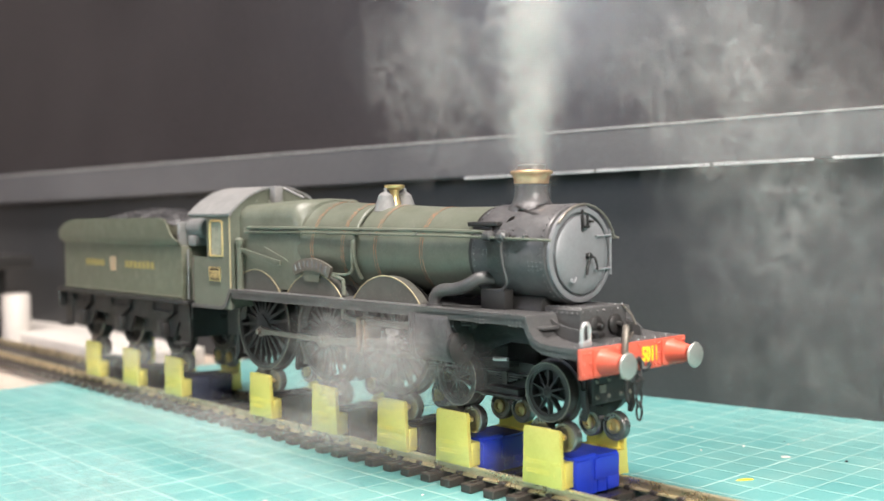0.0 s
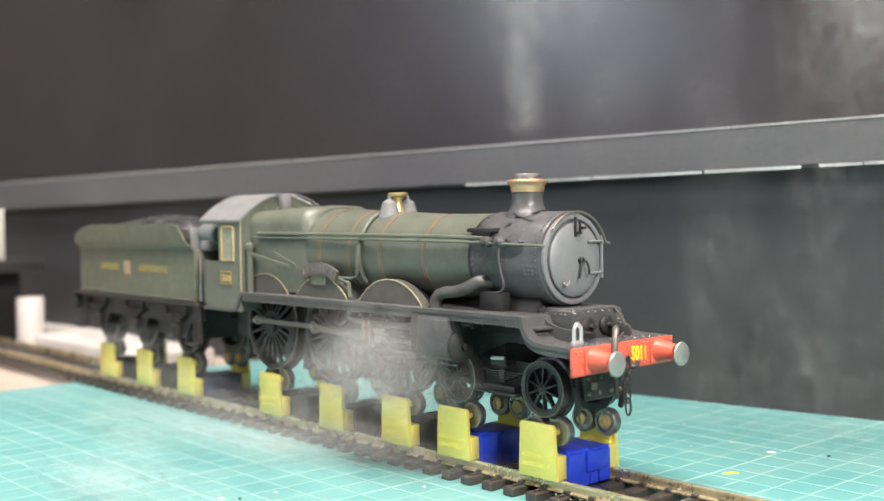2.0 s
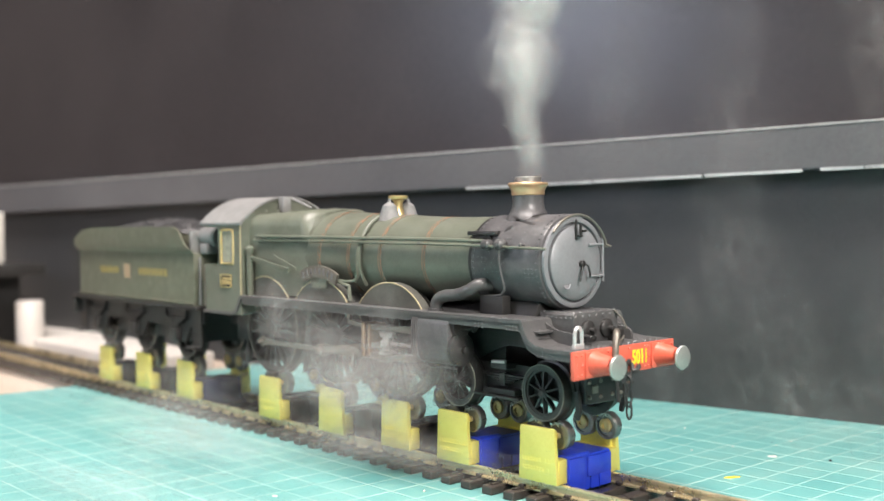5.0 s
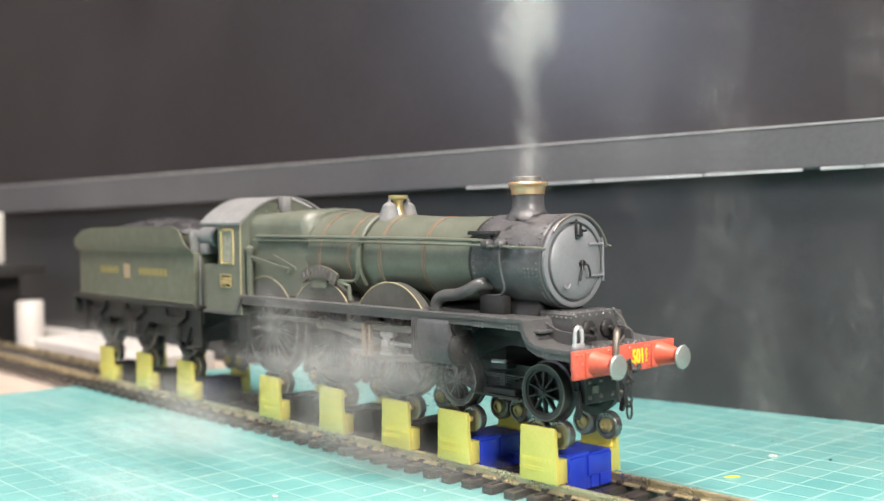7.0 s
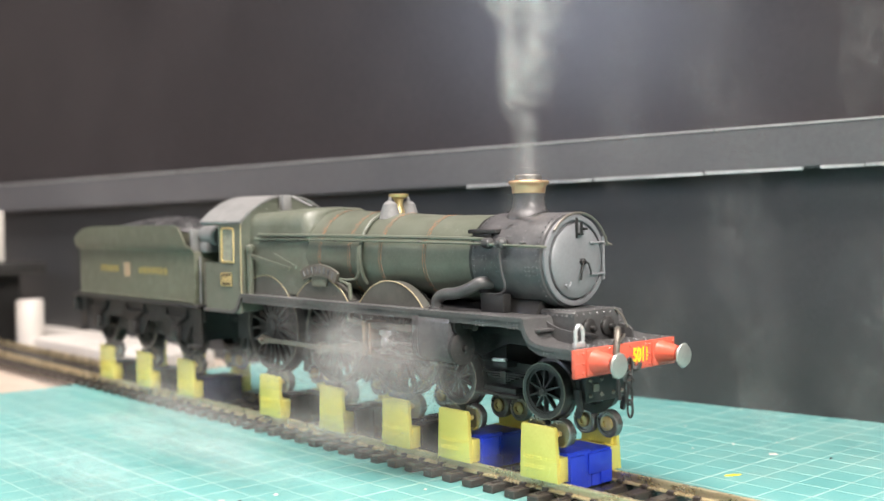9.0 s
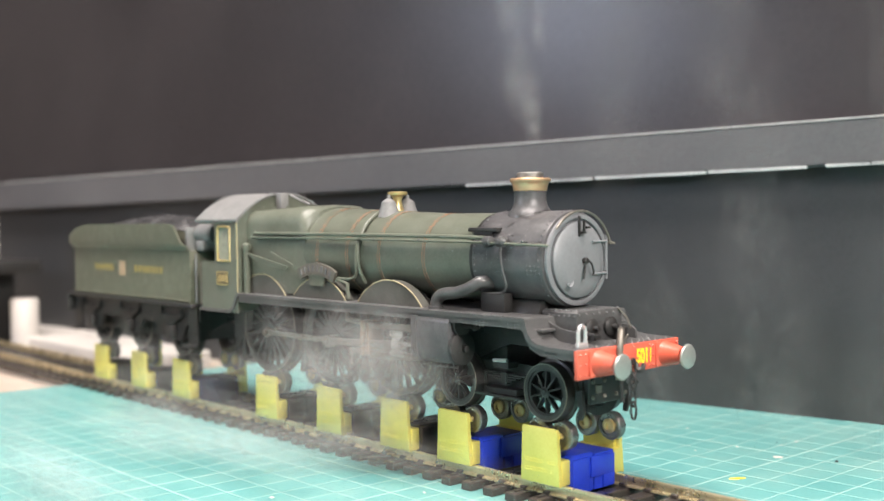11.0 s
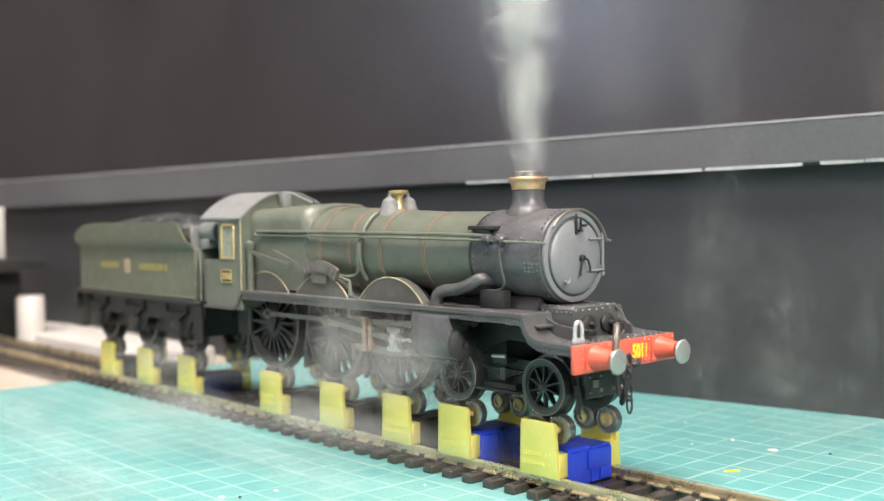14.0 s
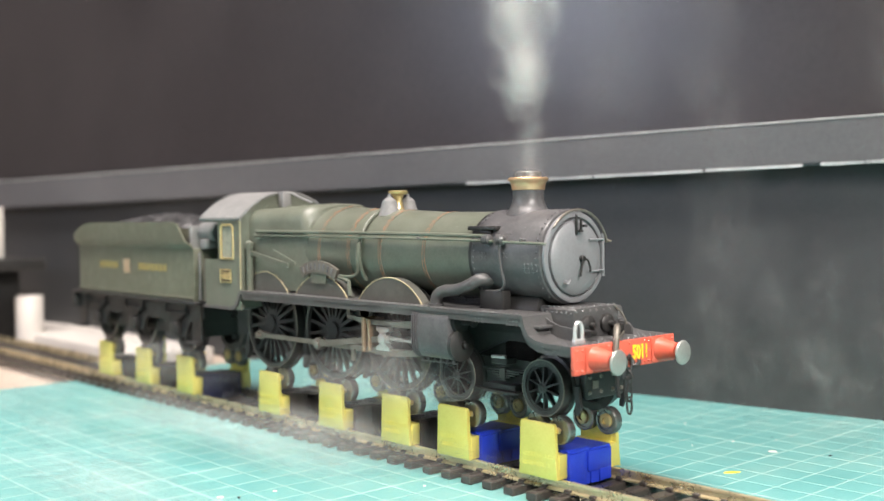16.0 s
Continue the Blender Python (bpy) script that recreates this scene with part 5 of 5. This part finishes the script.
def build_plumes():
    kinds = [[steam_mesh("puff", 10 * c + i, (rad, rad, half), 4, 0.38 + 0.06 * c, STEAM) for i in range(4)] for c, (rad, half, _) in enumerate(JET)]
    thin = [steam_mesh("puff", 90 + i, (2.2 + i, 2.2 + i, 6.0 + i), 4, 0.85, WISP) for i in range(4)]
    rng = random.Random(21)
    made = []
    order = (0, 1, 0, 2, 1, 3, 0, 2, 1, 3)
    for t0, t1 in CHUFFS:
        pl = thing("steam_plume", MOUTH, "white exhaust steam shooting up from the chimney", "steam", "exhaust plumes")
        t, k = t0, 0
        while t < t1 + 0.05:
            late = min(1.0, max(0.0, (t - t1 + 0.05) / 0.10))
            c = order[k % len(order)]
            rad, _, clear = JET[c]
            if late > 0.45:
                mesh, rad, clear = rng.choice(thin), 3.0, -6.0
            else:
                mesh = rng.choice(kinds[c])
            o = new("puff", mesh)
            o.parent = pl
            u = {"push": rng.uniform(0.9, 1.1) * (1 - 0.75 * late), "spread": rng.uniform(0.3, 1.15), "radius": rad, "turn": rng.uniform(0, 6.283), "phase": rng.uniform(0, 6.283),
                 "wind": rng.uniform(-0.3, 0.6), "spin": rng.uniform(-60, 60), "tip": rng.uniform(-6, 6), "low": 7.0 if clear < 0 else 0.0}
            lead = 0.0
            while plume_place(lead, u).z - MOUTH.z < clear and lead < 0.2:
                lead += 0.004
            made.append((o, t, lead, u))
            t += 0.0045 if late <= 0.45 else 0.008
            k += 1
    return made


def plume_rows(t0, lead, u):
    store = Vector((-11.5, 0, BZ)) - MOUTH
    rows = []
    first = max(0, math.ceil((t0 + lead) * FPS))
    if first > 1:
        rows += [(0.0, pose(*(store * MM), 0, 0, 0)), ((first - 1) / FPS, pose(*(store * MM), 0, 0, 0))]
    for k in (0, 1, 2, 3, 4, 5, 7, 9, 12, 18, 30, 60):
        t = (first + k) / FPS
        if t >= 15.95:
            break
        a = t - t0
        p = (plume_place(a, u) - MOUTH) * MM
        rows.append((t, pose(*p, u["tip"] * min(1, a * 4), u["tip"] * min(1, a * 3), u["spin"] * min(a, 1.2))))
    a = min(16.0 - t0, 6.0)
    if a > lead:
        p = (plume_place(a, u) - MOUTH) * MM
        rows.append((16.0, pose(*p, u["tip"], u["tip"], u["spin"] * 1.2)))
    else:
        rows.append((16.0, rows[-1][1]))
    return rows


def build_leak():
    """Steam that billows from the cylinder drain cocks, back along the wheels and in under the frames again."""
    kinds = [steam_mesh("puff", 40 + i, (9.5 + (i % 3) * 2.5, 4.6, 7.2 + (i % 2) * 2.4), 4, 0.5, BILLOW) for i in range(6)]
    th = thing("cylinder_steam", (-30, -15, 28), "thin grey steam billowing round the cylinder and driving wheels", "steam")
    rng = random.Random(31)
    made = []
    for i in range(60):
        o = new("puff", kinds[i % 6])
        o.parent = th
        u = {"period": rng.uniform(1.3, 2.1), "start": rng.random(), "x": rng.uniform(-38, -20), "run": rng.uniform(15, 95), "out": rng.uniform(4, 22),
             "lift": rng.uniform(-22, 22), "spin": rng.uniform(-70, 70), "z": rng.uniform(25, 32), "rank": rng.random()}
        made.append((o, u))
    return made


def leak_rows(u):
    rows = []
    base = Vector((-30, -15, 28))
    for i in range(81):
        t = i * 0.2
        f = (t / u["period"] + u["start"]) % 1.0
        begun = t - f * u["period"]
        blow = float(np.interp(begun, (0, 2.0, 4.2, 7.5, 9.5, 11.5, 12.3, 14.0, 14.8, 15.2), (0.75, 0.75, 0.85, 0.8, 0.8, 0.65, 0.5, 0.45, 0.28, 0.05)))
        bell = math.sin(math.pi * f) ** 0.7 if u["rank"] < blow else 0.0
        far = float(np.interp(t, (0, 1, 2, 3, 4, 6.5, 7, 8, 9, 11.5, 12.5, 13.5, 14.5, 15.5), (0.45, 0.5, 0.65, 0.7, 1.0, 0.65, 0.9, 0.55, 0.75, 0.85, 0.45, 0.4, 0.7, 0.15)))
        x = u["x"] - u["run"] * far * (f ** 1.2 - max(0, f - 0.8) * 3.0)
        y = -1 - (15 + u["out"]) * bell
        z = u["z"] + u["lift"] * math.sin(math.pi * f) * f - 3 * f
        rows.append((t, pose(*((Vector((x, y, z)) - base) * MM), 0, 0, u["spin"] * bell)))
    return rows


def build_haze():
    """Thin veils: low over the mat, and drifting before the dark wall."""
    rng = random.Random(51)
    made = []
    low = [steam_mesh("veil", 60 + i, (34 + 6 * i, 13, 3.6 + 0.5 * i), 4, 0.55, VEIL) for i in range(3)]
    back = [steam_mesh("veil", 70 + i, (9 + 3 * i, 8, 22 + 5 * i), 4, 0.75, FAINT, 4) for i in range(4)]
    thick = [steam_mesh("veil", 80 + i, (14 + 4 * i, 9, 20 + 5 * i), 4, 0.8, THICK, 4) for i in range(4)]
    th = thing("low_steam", (-80, -30, 0), "thin veil of steam lying over track and mat", "steam")
    for i in range(28):
        o = new("veil", low[i % 3])
        o.parent = th
        x0, y0 = rng.uniform(-205, -30), -14 - 80 * rng.random() ** 1.6
        made.append((o, Vector((-80, -30, 0)), Vector((x0, y0 if i % 7 else rng.uniform(-30, -20), rng.uniform(4, 9) if i % 7 else rng.uniform(14, 24))), Vector((rng.uniform(-26, 10), rng.uniform(-14, 5), rng.uniform(0, 3))), rng.uniform(-10, 10), rng.uniform(0, 6)))
    th = thing("drifting_steam", (20, 60, 60), "faint wisps of steam drifting before the dark wall", "steam")
    spots = [(-40, 40, 112, 1), (-75, 30, 118, 1), (25, 30, 105, 2), (10, 45, 88, 2), (5, 30, 110, 3), (-58, 30, 108, 2), (32, 40, 70, 1), (2, 60, 66, 2), (30, 45, 30, 0), (-20, 70, 24, 1), (-15, 35, 100, 2), (30, 80, 24, 3), (-5, 85, 20, 3), (50, 70, 40, 3), (10, 75, 50, 3),
             (30, 60, 96, 2), (45, 45, 70, 3), (12, 50, 62, 2), (38, 65, 50, 3), (0, 60, 104, 1), (55, 60, 100, 2), (45, 70, 110, 2), (-95, 35, 118, 3), (-78, 30, 104, 2), (-25, 30, 124, 3)]
    for i, (x, y, z, k) in enumerate(spots):
        o = new("veil", back[k])
        o.parent = th
        vel = Vector((rng.uniform(-8, 14), rng.uniform(-2, 6), rng.uniform(-10, 10)))
        if 13 <= i < 19:
            vel = Vector((rng.uniform(3, 10), 3, rng.uniform(14, 24)))
        if i < 7 or i > 21:
            o.data = thick[k]
            vel = Vector((rng.uniform(8, 24), 4, rng.uniform(14, 34)))
        made.append((o, Vector((20, 60, 60)), Vector((x, y, z)), vel, rng.uniform(-40, 40), rng.uniform(0, 6)))
    return made


def haze_rows(base, p0, vel, spin, ph):
    rows = []
    fast = vel.z > 12
    for i in range(33):
        t = i * 0.5
        if fast:
            p = p0 + vel * (t if t < 6 else 6 + (t - 6) * 0.3)
        else:
            p = p0 + vel * math.sin(t * 0.37 + ph) + Vector((3 * math.sin(t * 0.9 + ph), 0, 2 * math.sin(t * 1.3 + ph)))
        rows.append((t, pose(*((p - base) * MM), 0, spin * 0.3 * math.sin(t * 0.5 + ph), spin * math.sin(t * 0.3 + ph))))
    return rows


PLUMES = build_plumes()
LEAK = build_leak()
HAZE = build_haze()


# ---- what moves ----
TURN = [(0, 30), (0.35, 60), (2.2, 218), (2.6, 255), (4.2, 395), (6.3, 562), (6.7, 596), (7.4, 665), (7.8, 715), (8.6, 788), (9.0, 822), (11.0, 1100), (12.0, 1218), (12.4, 1246), (12.7, 1260), (13.0, 1310), (13.5, 1342), (14.5, 1428), (15.0, 1474), (15.5, 1506), (16.0, 1558)]


def crank_angle(t):
    return float(np.interp(t, [a for a, _ in TURN], [b for _, b in TURN]))


def local(ob, x, y, z, ry=0.0):
    """A pose in the locomotive's space from a place on the bench."""
    o = ORG["locomotive"]
    return pose((x - o.x) * MM, (y - o.y) * MM, (z - o.z) * MM, 0, ry, 0)


def motions():
    times = [i * 0.25 for i in range(65)]
    for w in WHEELS:
        at = ORG[w.name]
        off = 0 if at.y < 0 else 90
        walk(w, [(t, local(w, *at, crank_angle(t) + off)) for t in times])
    az = WHEEL_LOW + DRV_R
    co, cn, cr = [], [], []
    for t in [i * 0.125 for i in range(129)]:
        a = radians(crank_angle(t))
        px, pz = CRANK * math.cos(a), -CRANK * math.sin(a)
        co.append((t, local(COUPLING, DRV[2] + px, PIN_Y, az + pz)))
        dz = 31.9 - (az + pz)
        reach = math.sqrt(29.5 ** 2 - dz ** 2)
        cn.append((t, local(CONNECTING, DRV[1] + px, PIN_Y - 0.9, az + pz, -math.degrees(math.atan2(dz, reach)))))
        cr.append((t, local(CROSSHEAD, DRV[1] + px + reach, -14.0, 31.9)))
    walk(COUPLING, co)
    walk(CONNECTING, cn)
    walk(CROSSHEAD, cr)
    for o, t0, lead, u in PLUMES:
        walk(o, plume_rows(t0, lead, u))
    for o, u in LEAK:
        walk(o, leak_rows(u))
    for o, base, p0, vel, spin, ph in HAZE:
        walk(o, haze_rows(base, p0, vel, spin, ph))


motions()
